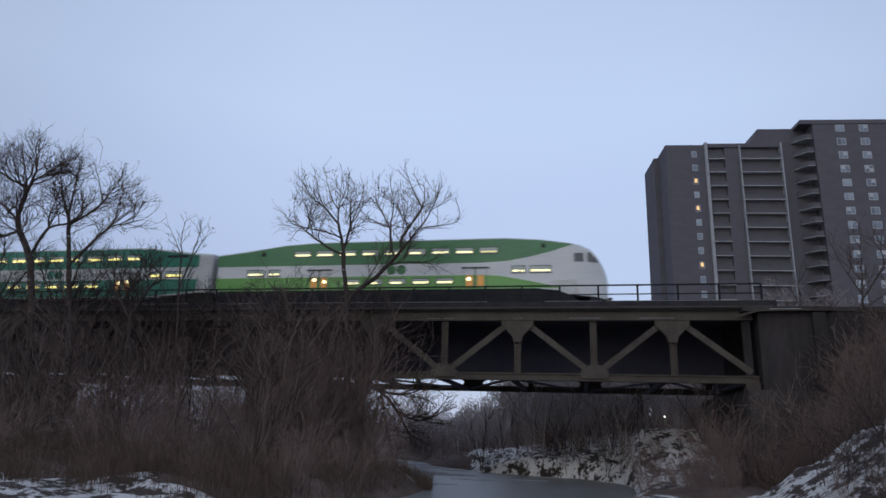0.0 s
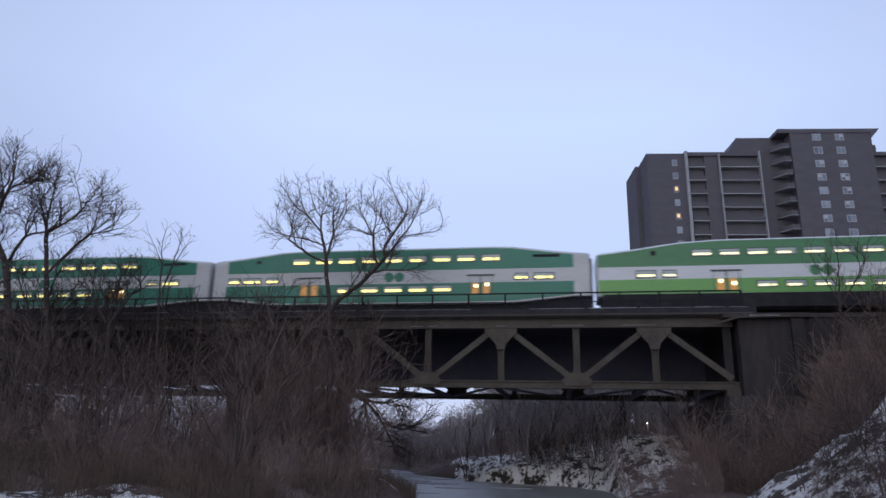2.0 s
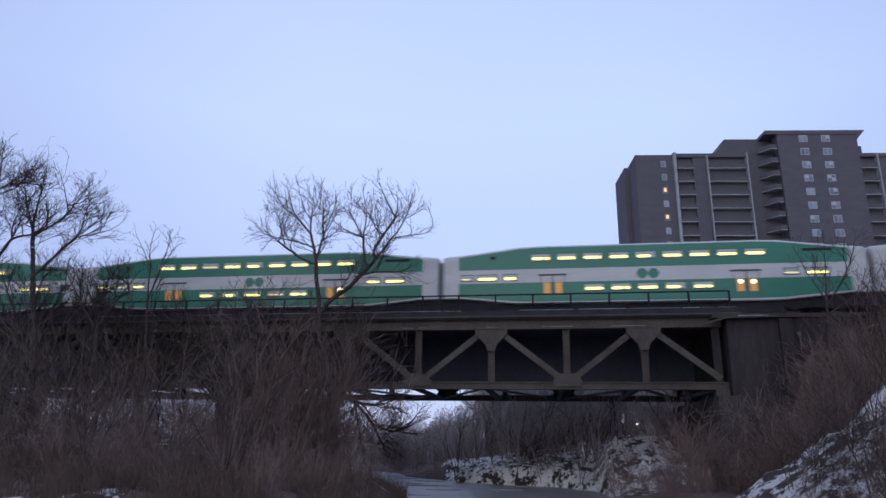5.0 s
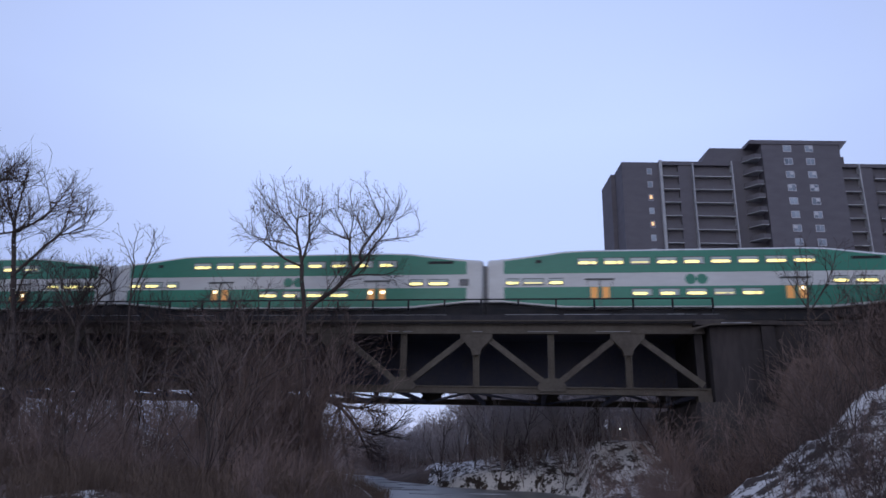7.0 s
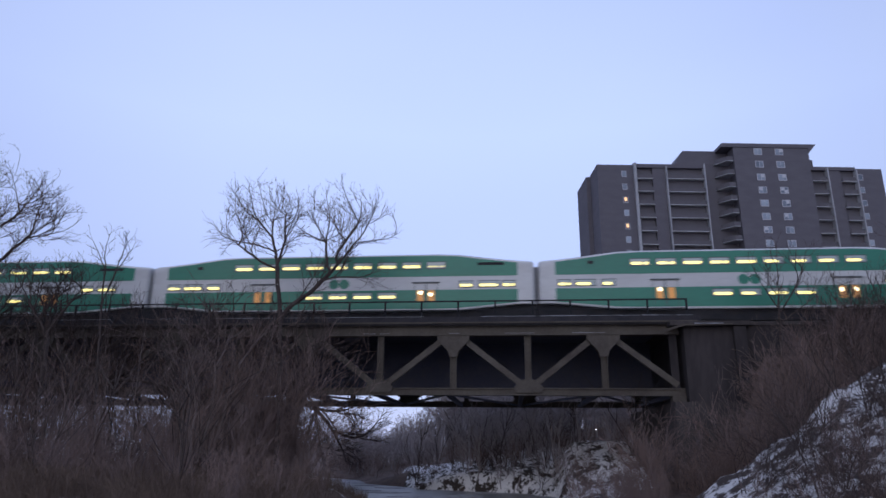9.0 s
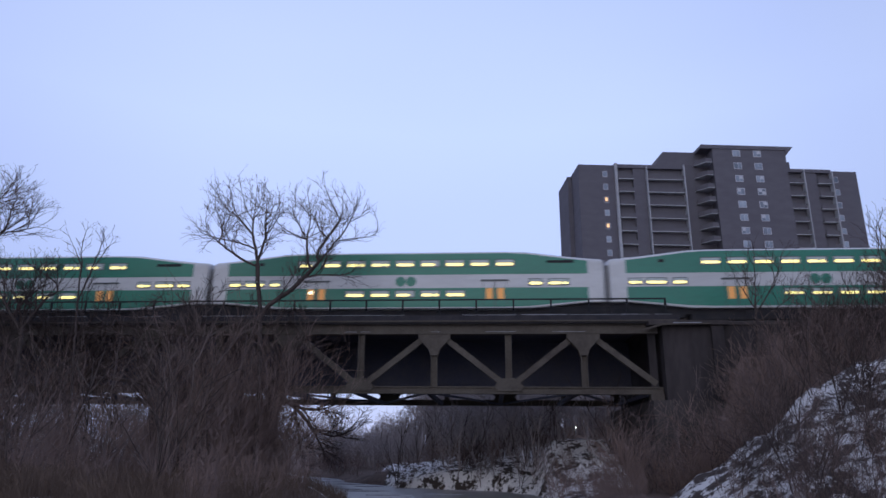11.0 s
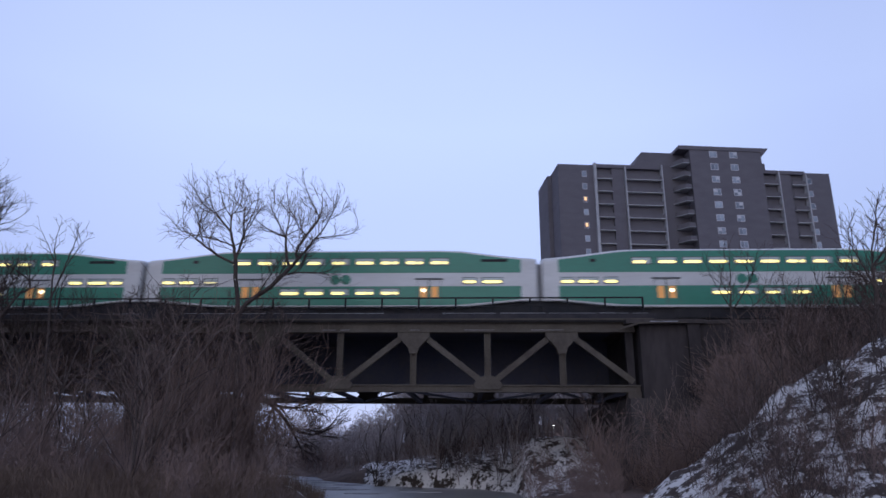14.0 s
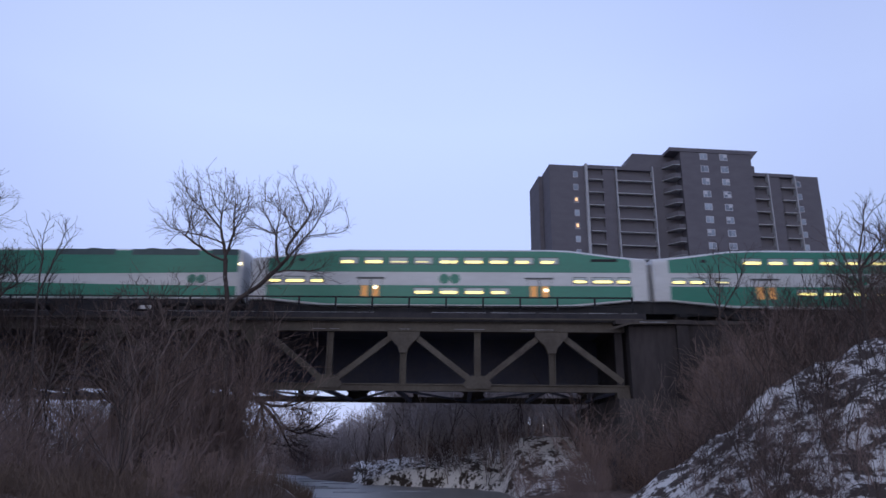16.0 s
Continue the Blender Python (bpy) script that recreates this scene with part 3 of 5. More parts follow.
def cab_car():
    rng = random.Random(77)
    car = tagged(new("cab_car"), "white and lime green driving cab coach leading the train", "train car")
    st = [(0.24, HALF - 0.1, dz(11.62), dz(14.42)), (0.36, HALF, dz(11.6), dz(14.5)), (2.4, HALF, dz(11.5), dz(14.72)), (5.2, HALF, dz(11.35), dz(15.1)), (7.5, HALF, dz(11.3), dz(15.24)), (20.5, HALF, dz(11.3), dz(15.26)), (22.8, HALF, dz(11.3), dz(15.1)), (24.6, HALF, dz(11.3), dz(14.82))]
    st += [(25.3, HALF - 0.04, dz(11.25), dz(14.66)), (25.9, HALF - 0.12, dz(11.2), dz(14.38)), (26.3, HALF - 0.22, dz(11.15), dz(13.95)), (26.62, HALF - 0.34, dz(11.1), dz(13.4)), (26.85, HALF - 0.48, dz(11.05), dz(12.85)), (26.97, HALF - 0.62, dz(11.05), dz(12.3))]
    part("body", loft(st), M_CABWHITE, car, "white body with a rounded sloping nose")
    for side in (-1, 1):
        up = [(0.3, dz(13.5)), (19.0, dz(13.5)), (20.6, dz(13.58)), (22.2, dz(13.85)), (23.6, dz(14.2)), (24.9, dz(14.62)), (22.8, dz(14.92)), (20.5, dz(15.08)), (7.5, dz(15.06)), (5.2, dz(14.92)), (2.4, dz(14.52)), (0.3, dz(14.28))]
        part("livery_band", band(up, side, HALF - 0.012, 0.018), M_CABGREEN, car, "olive green painted upper band")
        lo = [(0.3, dz(12.68)), (0.3, dz(11.77)), (24.2, dz(11.77)), (23.0, dz(12.05)), (21.6, dz(12.35)), (20.2, dz(12.6)), (19.0, dz(12.68))]
        part("livery_band", band(lo, side, HALF - 0.012, 0.018), M_LIME, car, "lime green painted lower band")
        for k in range(9):
            add_window(car, 6.6 + 1.61 * k, dz(14.31), 1.24, 0.48, side, rng, 1.0, True)
        for k in range(5):
            add_window(car, 10.2 + 1.6 * k, dz(12.30), 1.2, 0.44, side, rng, 1.0, True)
        for x, w in ((3.2, 1.25), (4.6, 0.85), (21.4, 0.9), (22.8, 1.4)):
            add_window(car, x, dz(13.0), w, 0.52, side, rng, 1.0, True)
        for x in (7.9, 18.6):
            add_door(car, x, side, rng)
        emblem(car, 13.3, dz(13.1), M_CABGREEN, side)
        part("cab_window", boxes((24.92, 25.5, *sorted((side * (HALF - 0.06), side * (HALF + 0.01))), dz(13.48), dz(14.02))), M_DARKPANE, car, "dark cab side window")
        part("windscreen_quarter", prism([(25.72, dz(13.45)), (26.42, dz(13.45)), (26.3, dz(13.62)), (25.92, dz(14.05)), (25.72, dz(14.08))], *sorted((side * (HALF - 0.3), side * (HALF - 0.10)))), M_DARKPANE, car, "dark wraparound windscreen glass")
        part("vent", disc(bmesh.new(), 3.7, side * HALF, dz(14.35), 0.17, depth=0.05), M_UNDER, car)
        part("vent", disc(bmesh.new(), 23.0, side * HALF, dz(14.55), 0.14, depth=0.05), M_UNDER, car)
    skirt = [(0.5, dz(10.9)), (25.2, dz(10.9)), (24.6, dz(11.35)), (23.9, dz(11.62)), (22.6, dz(11.76)), (0.5, dz(11.76))]
    for side in (-1, 1):
        part("skirt", prism(skirt, *sorted((side * 1.45, side * 1.515))), M_UNDER, car, "black skirt below the body")
        part("grime_streak", prism([(22.9, dz(11.80)), (24.7, dz(11.42)), (25.2, dz(11.5)), (25.0, dz(12.3)), (23.6, dz(12.25))], *sorted((side * (HALF - 0.01), side * (HALF + 0.005)))), M_GRIME, car, "brown road grime behind the nose")
    part("underframe", boxes((0.6, 26.2, -1.2, 1.2, 0.75, 1.1), (6.5, 19.3, -1.25, 1.25, 0.35, 0.745)), M_UNDER, car)
    part("coupler", boxes((26.7, 27.25, -0.2, 0.2, 0.62, 0.92), (26.3, 26.95, -1.2, 1.2, 0.25, 0.62)), M_UNDER, car, "black coupler and pilot")
    for x in (3.2, 22.7):
        bogie(car, x)
    return car


def locomotive():
    car = tagged(new("locomotive"), "dark green and white diesel locomotive pushing the train", "locomotive")
    st = [(-0.45, 1.35, 1.35, 4.55), (-0.7, 1.46, 1.25, 4.70), (-16.8, 1.46, 1.25, 4.72), (-18.4, 1.46, 1.25, 4.65), (-19.6, 1.35, 1.2, 3.4), (-20.6, 1.2, 1.2, 2.9)]
    part("body", loft(st), M_WHITE, car, "white hood and carbody")
    for side in (-1, 1):
        part("livery_band", band([(-0.75, 3.05), (-0.75, 4.5), (-17.5, 4.5), (-17.5, 2.85), (-8, 2.95)], side, 1.448, 0.018), M_LOCOGREEN, car, "dark green upper band")
        part("livery_band", band([(-0.75, 1.38), (-0.75, 2.12), (-8, 2.2), (-17.5, 2.35), (-17.5, 1.38)], side, 1.448, 0.018), M_LOCOGREEN, car, "dark green lower band")
        for x0, x1 in ((-2.6, -0.8), (-7.9, -3.4), (-12.9, -9.0)):
            part("grille", boxes((x0, x1, *sorted((side * 1.40, side * 1.475)), 4.2, 4.6)), M_GRILLE, car, "dark radiator grille")
        bm = disc(bmesh.new(), -3.7, side * 1.456, 2.6, 0.3, depth=0.03, n=20)
        disc(bm, -3.1, side * 1.456, 2.6, 0.3, depth=0.03, n=20)
        part("emblem", bm, M_GREEN, car, "plain round green emblem")
        part("grab_rail", boxes((-0.52, -0.44, *sorted((side * 1.47, side * 1.50)), 1.2, 3.3)), M_WHITE, car, "white upright grab rail")
    for x in (-5.2, -7.0, -11.0):
        bm = disc(bmesh.new(), x, 0, 4.84, 0.62, axis="z", depth=0.16, n=20)
        part("roof_fan", bm, M_GRILLE, car)
    part("marker_light", disc(bmesh.new(), -0.62, -1.47, 3.62, 0.09, depth=0.05, n=12), M_SPOT, car, "small bright marker light")
    part("underframe", boxes((-20.3, -0.5, -1.4, 1.4, 0.98, 1.24), (-12.5, -7.6, -1.38, 1.38, 0.3, 0.975)), M_UNDER, car, "black frame and fuel tank")
    part("number_plate", boxes((-6.9, -6.0, -1.41, -1.385, 0.60, 0.84)), M_WHITE, car, "small pale plate")
    for x in (-4.2, -16.4):
        bogie(car, x)
    return car


def apartment_building():
    """Twenty storeys on a stepped plan with recessed balconies between pale fins."""
    home = tagged(new("apartment_building"), "dark brick high-rise apartment block with recessed balconies and pale fins", "apartment building")
    home.matrix_basis = pose(19.2, 129.2, 0, 0, 0, 6.5)
    base, floor, roof, count = 3.0, 2.83, 59.1, 20
    lines = [roof - 3.05 - floor * i for i in range(19)]

    def block(name, mat, *b, label=""):
        return part(name, boxes(b), mat, home, label)

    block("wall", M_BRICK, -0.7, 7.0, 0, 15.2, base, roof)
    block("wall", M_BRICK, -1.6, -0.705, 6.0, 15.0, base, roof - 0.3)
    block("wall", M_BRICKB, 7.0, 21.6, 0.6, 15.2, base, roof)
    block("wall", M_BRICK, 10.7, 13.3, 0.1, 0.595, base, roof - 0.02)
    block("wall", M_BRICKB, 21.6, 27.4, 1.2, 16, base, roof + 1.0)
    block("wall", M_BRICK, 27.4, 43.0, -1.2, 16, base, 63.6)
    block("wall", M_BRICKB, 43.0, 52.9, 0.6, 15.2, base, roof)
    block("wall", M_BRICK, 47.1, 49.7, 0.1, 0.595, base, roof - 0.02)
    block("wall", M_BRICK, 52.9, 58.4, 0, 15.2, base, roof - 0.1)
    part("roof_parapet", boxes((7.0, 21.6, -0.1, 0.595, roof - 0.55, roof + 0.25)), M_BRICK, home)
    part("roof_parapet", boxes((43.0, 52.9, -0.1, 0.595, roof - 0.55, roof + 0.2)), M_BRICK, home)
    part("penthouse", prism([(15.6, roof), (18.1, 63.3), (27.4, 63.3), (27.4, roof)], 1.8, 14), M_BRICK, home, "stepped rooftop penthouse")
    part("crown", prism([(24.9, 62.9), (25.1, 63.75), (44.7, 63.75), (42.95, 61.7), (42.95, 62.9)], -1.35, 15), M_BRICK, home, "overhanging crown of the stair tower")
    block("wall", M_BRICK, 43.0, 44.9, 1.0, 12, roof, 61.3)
    for u, z in ((7.1, 60.0), (13.5, 59.4), (21.4, 60.0), (46.9, 59.6), (52.85, 59.2)):
        w = 0.34 if u == 7.1 else 0.14
        block("fin", M_FIN, u - w, u + w * 0.6, -0.6, 0.59, base, z - 0.6, label="pale concrete fin")
    slabs = ((7.5, 10.68), (13.65, 21.25), (43.05, 46.7), (49.75, 52.7))
    for i, z in enumerate(lines):
        for a, b in slabs:
            s = part("balcony", boxes((a, b, -0.35, 0.59, z - 0.06, z + 0.07)), M_SLAB, home, "thin pale balcony slab")
            part("balustrade", boxes((a + 0.05, b - 0.05, -0.30, -0.24, z + 0.075, z + 0.95)), M_BALU, s)
        # chevron balconies beside the stair tower
        z2 = z + 3.7
        bm = bmesh.new()
        pts = [(24.0, 1.0), (25.7, -1.4), (27.1, -1.4), (27.1, 1.1), (24.0, 1.1)]
        lo = [bm.verts.new((x, y, z2 - 0.05)) for x, y in pts]
        hi = [bm.verts.new((x, y, z2 + 0.07)) for x, y in pts]
        bm.faces.new(lo)
        bm.faces.new(hi[::-1])
        for k in range(5):
            bm.faces.new((lo[k], lo[(k + 1) % 5], hi[(k + 1) % 5], hi[k]))
        bmesh.ops.recalc_face_normals(bm, faces=bm.faces[:])
        s = part("balcony", bm, M_FIN, home, "angled pale balcony slab")
        bm = bmesh.new()
        for (xa, ya), (xb, yb) in (((24.15, 0.95), (25.75, -1.32)), ((25.75, -1.32), (27.08, -1.32))):
            v = [bm.verts.new(p) for p in ((xa, ya, z2 + 0.075), (xb, yb, z2 + 0.075), (xb, yb, z2 + 1.0), (xa, ya, z2 + 1.0), (xa, ya + 0.06, z2 + 0.075), (xb, yb + 0.06, z2 + 0.075), (xb, yb + 0.06, z2 + 1.0), (xa, ya + 0.06, z2 + 1.0))]
            for f in ((0, 1, 2, 3), (7, 6, 5, 4), (3, 2, 6, 7), (0, 4, 5, 1), (0, 3, 7, 4), (1, 5, 6, 2)):
                bm.faces.new([v[j] for j in f])
        part("balustrade", bm, M_BALU, s)
    rng = random.Random(12)
    pane = mesh_of(boxes((-0.69, -0.035, -0.03, 0.0, -0.6, 0.6)), "pane", M_WIN)
    blind = mesh_of(boxes((-0.67, -0.05, -0.036, -0.031, -0.05, 0.58)), "blind", M_WFRAME)
    pane_s = mesh_of(boxes((-0.42, 0.42, -0.03, 0.0, -0.55, 0.55)), "pane", M_WIN)
    lit_s = mesh_of(boxes((-0.26, 0.26, -0.035, 0.0, -0.3, 0.45)), "pane", M_WINLIT)
    frame_m = mesh_of(boxes((-0.84, 0.84, -0.02, 0.0, -0.72, -0.61), (-0.84, 0.84, -0.02, 0.0, 0.61, 0.72), (-0.84, -0.73, -0.02, 0.0, -0.6, 0.6), (0.73, 0.84, -0.02, 0.0, -0.6, 0.6), (-0.03, 0.03, -0.05, -0.032, -0.6, 0.6)), "window", M_WFRAME)
    frame_s = mesh_of(boxes((-0.5, 0.5, -0.02, 0.0, -0.66, -0.56), (-0.5, 0.5, -0.02, 0.0, 0.56, 0.64), (-0.5, -0.43, -0.02, 0.0, -0.55, 0.55), (0.43, 0.5, -0.02, 0.0, -0.55, 0.55)), "window", M_WFRAME)
    for i in range(20):
        z = 62.0 - floor * i
        for u in (32.5, 36.9):
            w = share("window", frame_m, None, home, at=pose(u, -1.205, z))
            for dx in (0.0, 0.725):
                p = share("pane", pane, None, w, at=pose(dx, 0, 0))
                if rng.random() < 0.4:
                    share("blind", blind, None, p, at=pose(0, 0, rng.choice((0.0, 0.0, -0.5))))
        z = 57.1 - floor * i
        for u in (4.8, 53.75):
            if z < 6:
                continue
            w = share("window", frame_s, None, home, at=pose(u, -0.005, z))
            share("pane", lit_s if u < 10 and i in (2, 4, 8) else pane_s, None, w)
    return home


apartment_building()


# ---- bare trees and brush ----
class Wood:
    """Collects tapered three-sided twigs into one mesh."""

    def __init__(self):
        self.v, self.f, self.ends = [], [], {}

    def seg(self, p, q, r0, r1, sides=3):
        d = q - p
        if d.length < 1e-5:
            return
        d.normalize()
        a = d.orthogonal().normalized()
        b = d.cross(a)
        n = len(self.v)
        for c, r in ((p, r0), (q, r1)):
            for i in range(sides):
                t = 2 * math.pi * i / sides
                self.v.append(tuple(c + a * (r * math.cos(t)) + b * (r * math.sin(t))))
        for i in range(sides):
            j = (i + 1) % sides
            self.f.append((n + i, n + j, n + sides + j, n + sides + i))
        root = self.ends.get(tuple(round(c, 4) for c in p))
        if root is not None:
            self.f.append((root, root + 1, n + 1, n))
        self.ends[tuple(round(c, 4) for c in q)] = n + sides

    def mesh(self, name, mat):
        me = bpy.data.meshes.new(name)
        me.from_pydata(self.v, [], self.f)
        me.materials.append(mat)
        return me


def sprout(wood, rng, p, d, length, r, level, lift=0.25, spread=0.8, kids=4, r_min=0.006, decay=(0.42, 0.68)):
    """A twig that bends upward and bears smaller ones."""
    steps = 5 if level > 0 else 2
    q, way, pts = p.copy(), d.normalized(), [p.copy()]
    for i in range(steps):
        way = (way + Vector((rng.gauss(0, 0.11), rng.gauss(0, 0.11), rng.gauss(0, 0.07) + lift * 0.3))).normalized()
        n = q + way * length / steps
        ra, rb = r * (1 - 0.75 * i / steps), r * (1 - 0.75 * (i + 1) / steps)
        wood.seg(q, n, max(ra, r_min), max(rb, r_min * 0.8), 4 if r > 0.05 else 3)
        q = n
        pts.append(q.copy())
    if level <= 0:
        return
    for k in range(kids):
        o = pts[rng.randrange(1, steps + 1)]
        side = Vector((rng.gauss(0, 1), rng.gauss(0, 1), rng.gauss(0, 0.45)))
        side = side - way * side.dot(way)
        kid = (way * 0.9 + side.normalized() * spread + Vector((0, 0, lift))).normalized()
        sprout(wood, rng, o, kid, length * rng.uniform(*decay), r * 0.55, level - 1, lift, spread, kids, r_min, decay)


def smooth_line(pts, y, dy, gap):
    """Points a gap apart along a smooth line given in x and z."""
    ctl = [Vector((x, y + dy * (i / max(1, len(pts) - 1)), z)) for i, (x, z) in enumerate(pts)]
    out = []
    for i in range(len(ctl) - 1):
        p0, p1, p2, p3 = ctl[max(0, i - 1)], ctl[i], ctl[i + 1], ctl[min(len(ctl) - 1, i + 2)]
        n = max(2, int((p2 - p1).length / gap))
        for k in range(n):
            t = k / n
            out.append(0.5 * (2 * p1 + (p2 - p0) * t + (2 * p0 - 5 * p1 + 4 * p2 - p3) * t * t + (3 * p1 - p0 - 3 * p2 + p3) * t ** 3))
    return out + [ctl[-1]]


def grown(rng, nodes, parent, goals, gap, reach, near, rounds, lift=0.2, wander=0.07):
    """Grows branches from the nodes towards scattered goals until these are met."""
    goals = np.array(goals)
    pos = [np.array(p) for p in nodes]
    best, owner = np.full(len(goals), 1e9), np.zeros(len(goals), int)
    fresh, born = list(range(len(pos))), {}
    for turn in range(rounds):
        for k in fresh:
            d = np.linalg.norm(goals - pos[k], axis=1)
            m = d < best
            best[m], owner[m] = d[m], k
        keep = best > near
        goals, best, owner = goals[keep], best[keep], owner[keep]
        if not len(goals):
            break
        fresh = []
        for k in sorted(set(owner[best < reach].tolist())):
            born[k] = born.get(k, 0) + 1
            if born[k] > 2:
                continue
            w = goals[(owner == k) & (best < reach)] - pos[k]
            w = (w / np.linalg.norm(w, axis=1)[:, None]).mean(axis=0)
            w = w / (np.linalg.norm(w) + 1e-6) + np.array([rng.gauss(0, wander), rng.gauss(0, wander), lift + rng.gauss(0, wander)])
            if parent[k] >= 0:
                w = w + 1.5 * (pos[k] - pos[parent[k]]) / gap
            pos.append(pos[k] + w / np.linalg.norm(w) * gap)
            parent.append(k)
            fresh.append(len(pos) - 1)
        if not fresh:
            break
    return [Vector(p) for p in pos]


def crown_goals(rng, count, cx, cy, cz, rx, ry, rz, floor):
    """Scattered points in an egg-shaped crown, more of them towards its skin."""
    out = []
    while len(out) < count:
        v = Vector((rng.gauss(0, 1), rng.gauss(0, 1), rng.gauss(0, 1))).normalized() * rng.random() ** 0.36
        p = (cx + v.x * rx, cy + v.y * ry, cz + v.z * rz)
        if p[2] > floor + 0.12 * abs(v.x) * rx and v.z > -0.25 - 0.5 * abs(v.x):
            out.append(p)
    return out


def radii(nodes, parent, tip, power=2.6):
    load = [0.0] * len(nodes)
    for k in range(len(nodes) - 1, -1, -1):
        if load[k] == 0.0:
            load[k] = tip ** power
        if parent[k] >= 0:
            load[parent[k]] += load[k]
    return [v ** (1 / power) for v in load]


def bough(rng, nodes, parent, root, way, length, level, gap, inside, lift):
    """A branch that sweeps upward from a node and bears smaller ones alternately."""
    k, gone, due = root, 0.0, rng.uniform(0.15, 0.45)
    spin, bend = rng.uniform(0, 6.28), Vector((rng.gauss(0, 0.05), rng.gauss(0, 0.05), 0))
    room = rng.uniform(0.86, 1.04)
    while gone < length:
        way = (way + bend + Vector((rng.gauss(0, 0.035), rng.gauss(0, 0.035), rng.gauss(0, 0.03) + lift))).normalized()
        q = nodes[k] + way * gap
        if gone > 2 * gap and not inside(q, room):
            return
        nodes.append(q)
        parent.append(k)
        k, gone = len(nodes) - 1, gone + gap
        if level and gone >= due:
            spin += rng.uniform(2.3, 4.0)
            a = way.orthogonal().normalized()
            out = a * math.cos(spin) + way.cross(a) * math.sin(spin)
            lean = radians(rng.uniform(22, 42))
            bough(rng, nodes, parent, k, way * math.cos(lean) + out * math.sin(lean), (length - gone * 0.45) * rng.uniform(0.45, 0.8), level - 1, gap, inside, lift)
            due += (0.17, 0.22, 0.28)[min(level, 3) - 1] * rng.uniform(0.7, 1.4)


def tree(label, seed, y, limbs, crowns, gap=0.13, tip=0.0072, stems=1, long=1.9, every=0.42, level=2, lift=0.05):
    """A bare tree: trunk and main limbs along lines, finer boughs sweeping out of them."""
    rng = random.Random(seed)
    thing = tagged(new("bare_tree"), label, "tree")
    nodes, parent, spans = [], [], []
    for n, (pts, dy) in enumerate(limbs):
        line = [p + Vector((rng.gauss(0, 0.010), rng.gauss(0, 0.015), rng.gauss(0, 0.010))) for p in smooth_line(pts, y, dy, gap)]
        first = len(nodes)
        if n >= stems:
            root = min(range(len(nodes)), key=lambda k: (nodes[k] - line[0]).length)
            shift = nodes[root] - line[0]
            line = [p + shift * max(0.0, 1 - i * gap / 1.5) for i, p in enumerate(line)]
            parent.append(root)
        else:
            parent.append(-1)
        nodes += line
        parent += list(range(first, first + len(line) - 1))
        spans.append((first, len(nodes)))
    fixed = len(nodes)

    def inside(p, room):
        return any(((p.x - cx) / rx) ** 2 + ((p.y - cy) / ry) ** 2 + ((p.z - cz) / rz) ** 2 < room * room and p.z > floor for cx, cy, cz, rx, ry, rz, floor in crowns)

    for n, (lo, hi) in enumerate(spans):
        due = rng.uniform(0.0, every)
        for k in range(lo, hi):
            due -= gap
            last = k == hi - 1
            if not last and (due > 0 or not inside(nodes[k], 1.0)):
                continue
            due = every * rng.uniform(0.6, 1.4)
            way = (nodes[k] - nodes[parent[k]]).normalized() if parent[k] >= 0 else Vector((0, 0, 1))
            for turn in range(3 if last and inside(nodes[k], 1.0) else 1):
                out = Vector((rng.gauss(0, 1), rng.gauss(0, 0.8), rng.gauss(0.15, 0.5)))
                out = (out - way * out.dot(way)).normalized()
                lean = radians(rng.uniform(10, 32) if last else rng.uniform(30, 60))
                bough(rng, nodes, parent, k, way * math.cos(lean) + out * math.sin(lean), long * rng.uniform(0.5, 1.1) * (1.0 if inside(nodes[k], 0.9) else 0.5), level, gap, inside, lift)
    r = radii(nodes, parent, tip, 2.45)
    for n, (lo, hi) in enumerate(spans):
        wood = Wood()
        for k in range(lo, hi):
            if parent[k] >= 0:
                wood.seg(nodes[parent[k]], nodes[k], min(r[parent[k]], r[k] * 1.5), r[k], 7)
        name = "trunk" if n < stems else "limb"
        share(name, wood.mesh(name, M_BARK), None, thing)
    twigs = Wood()
    for k in range(fixed, len(nodes)):
        p = parent[k]
        twigs.seg(nodes[p], nodes[k], min(r[p], r[k] * 1.3), r[k], 4 if r[k] > 0.03 else 3)
    share("crown", twigs.mesh("crown", M_TWIG), None, thing)
    return thing


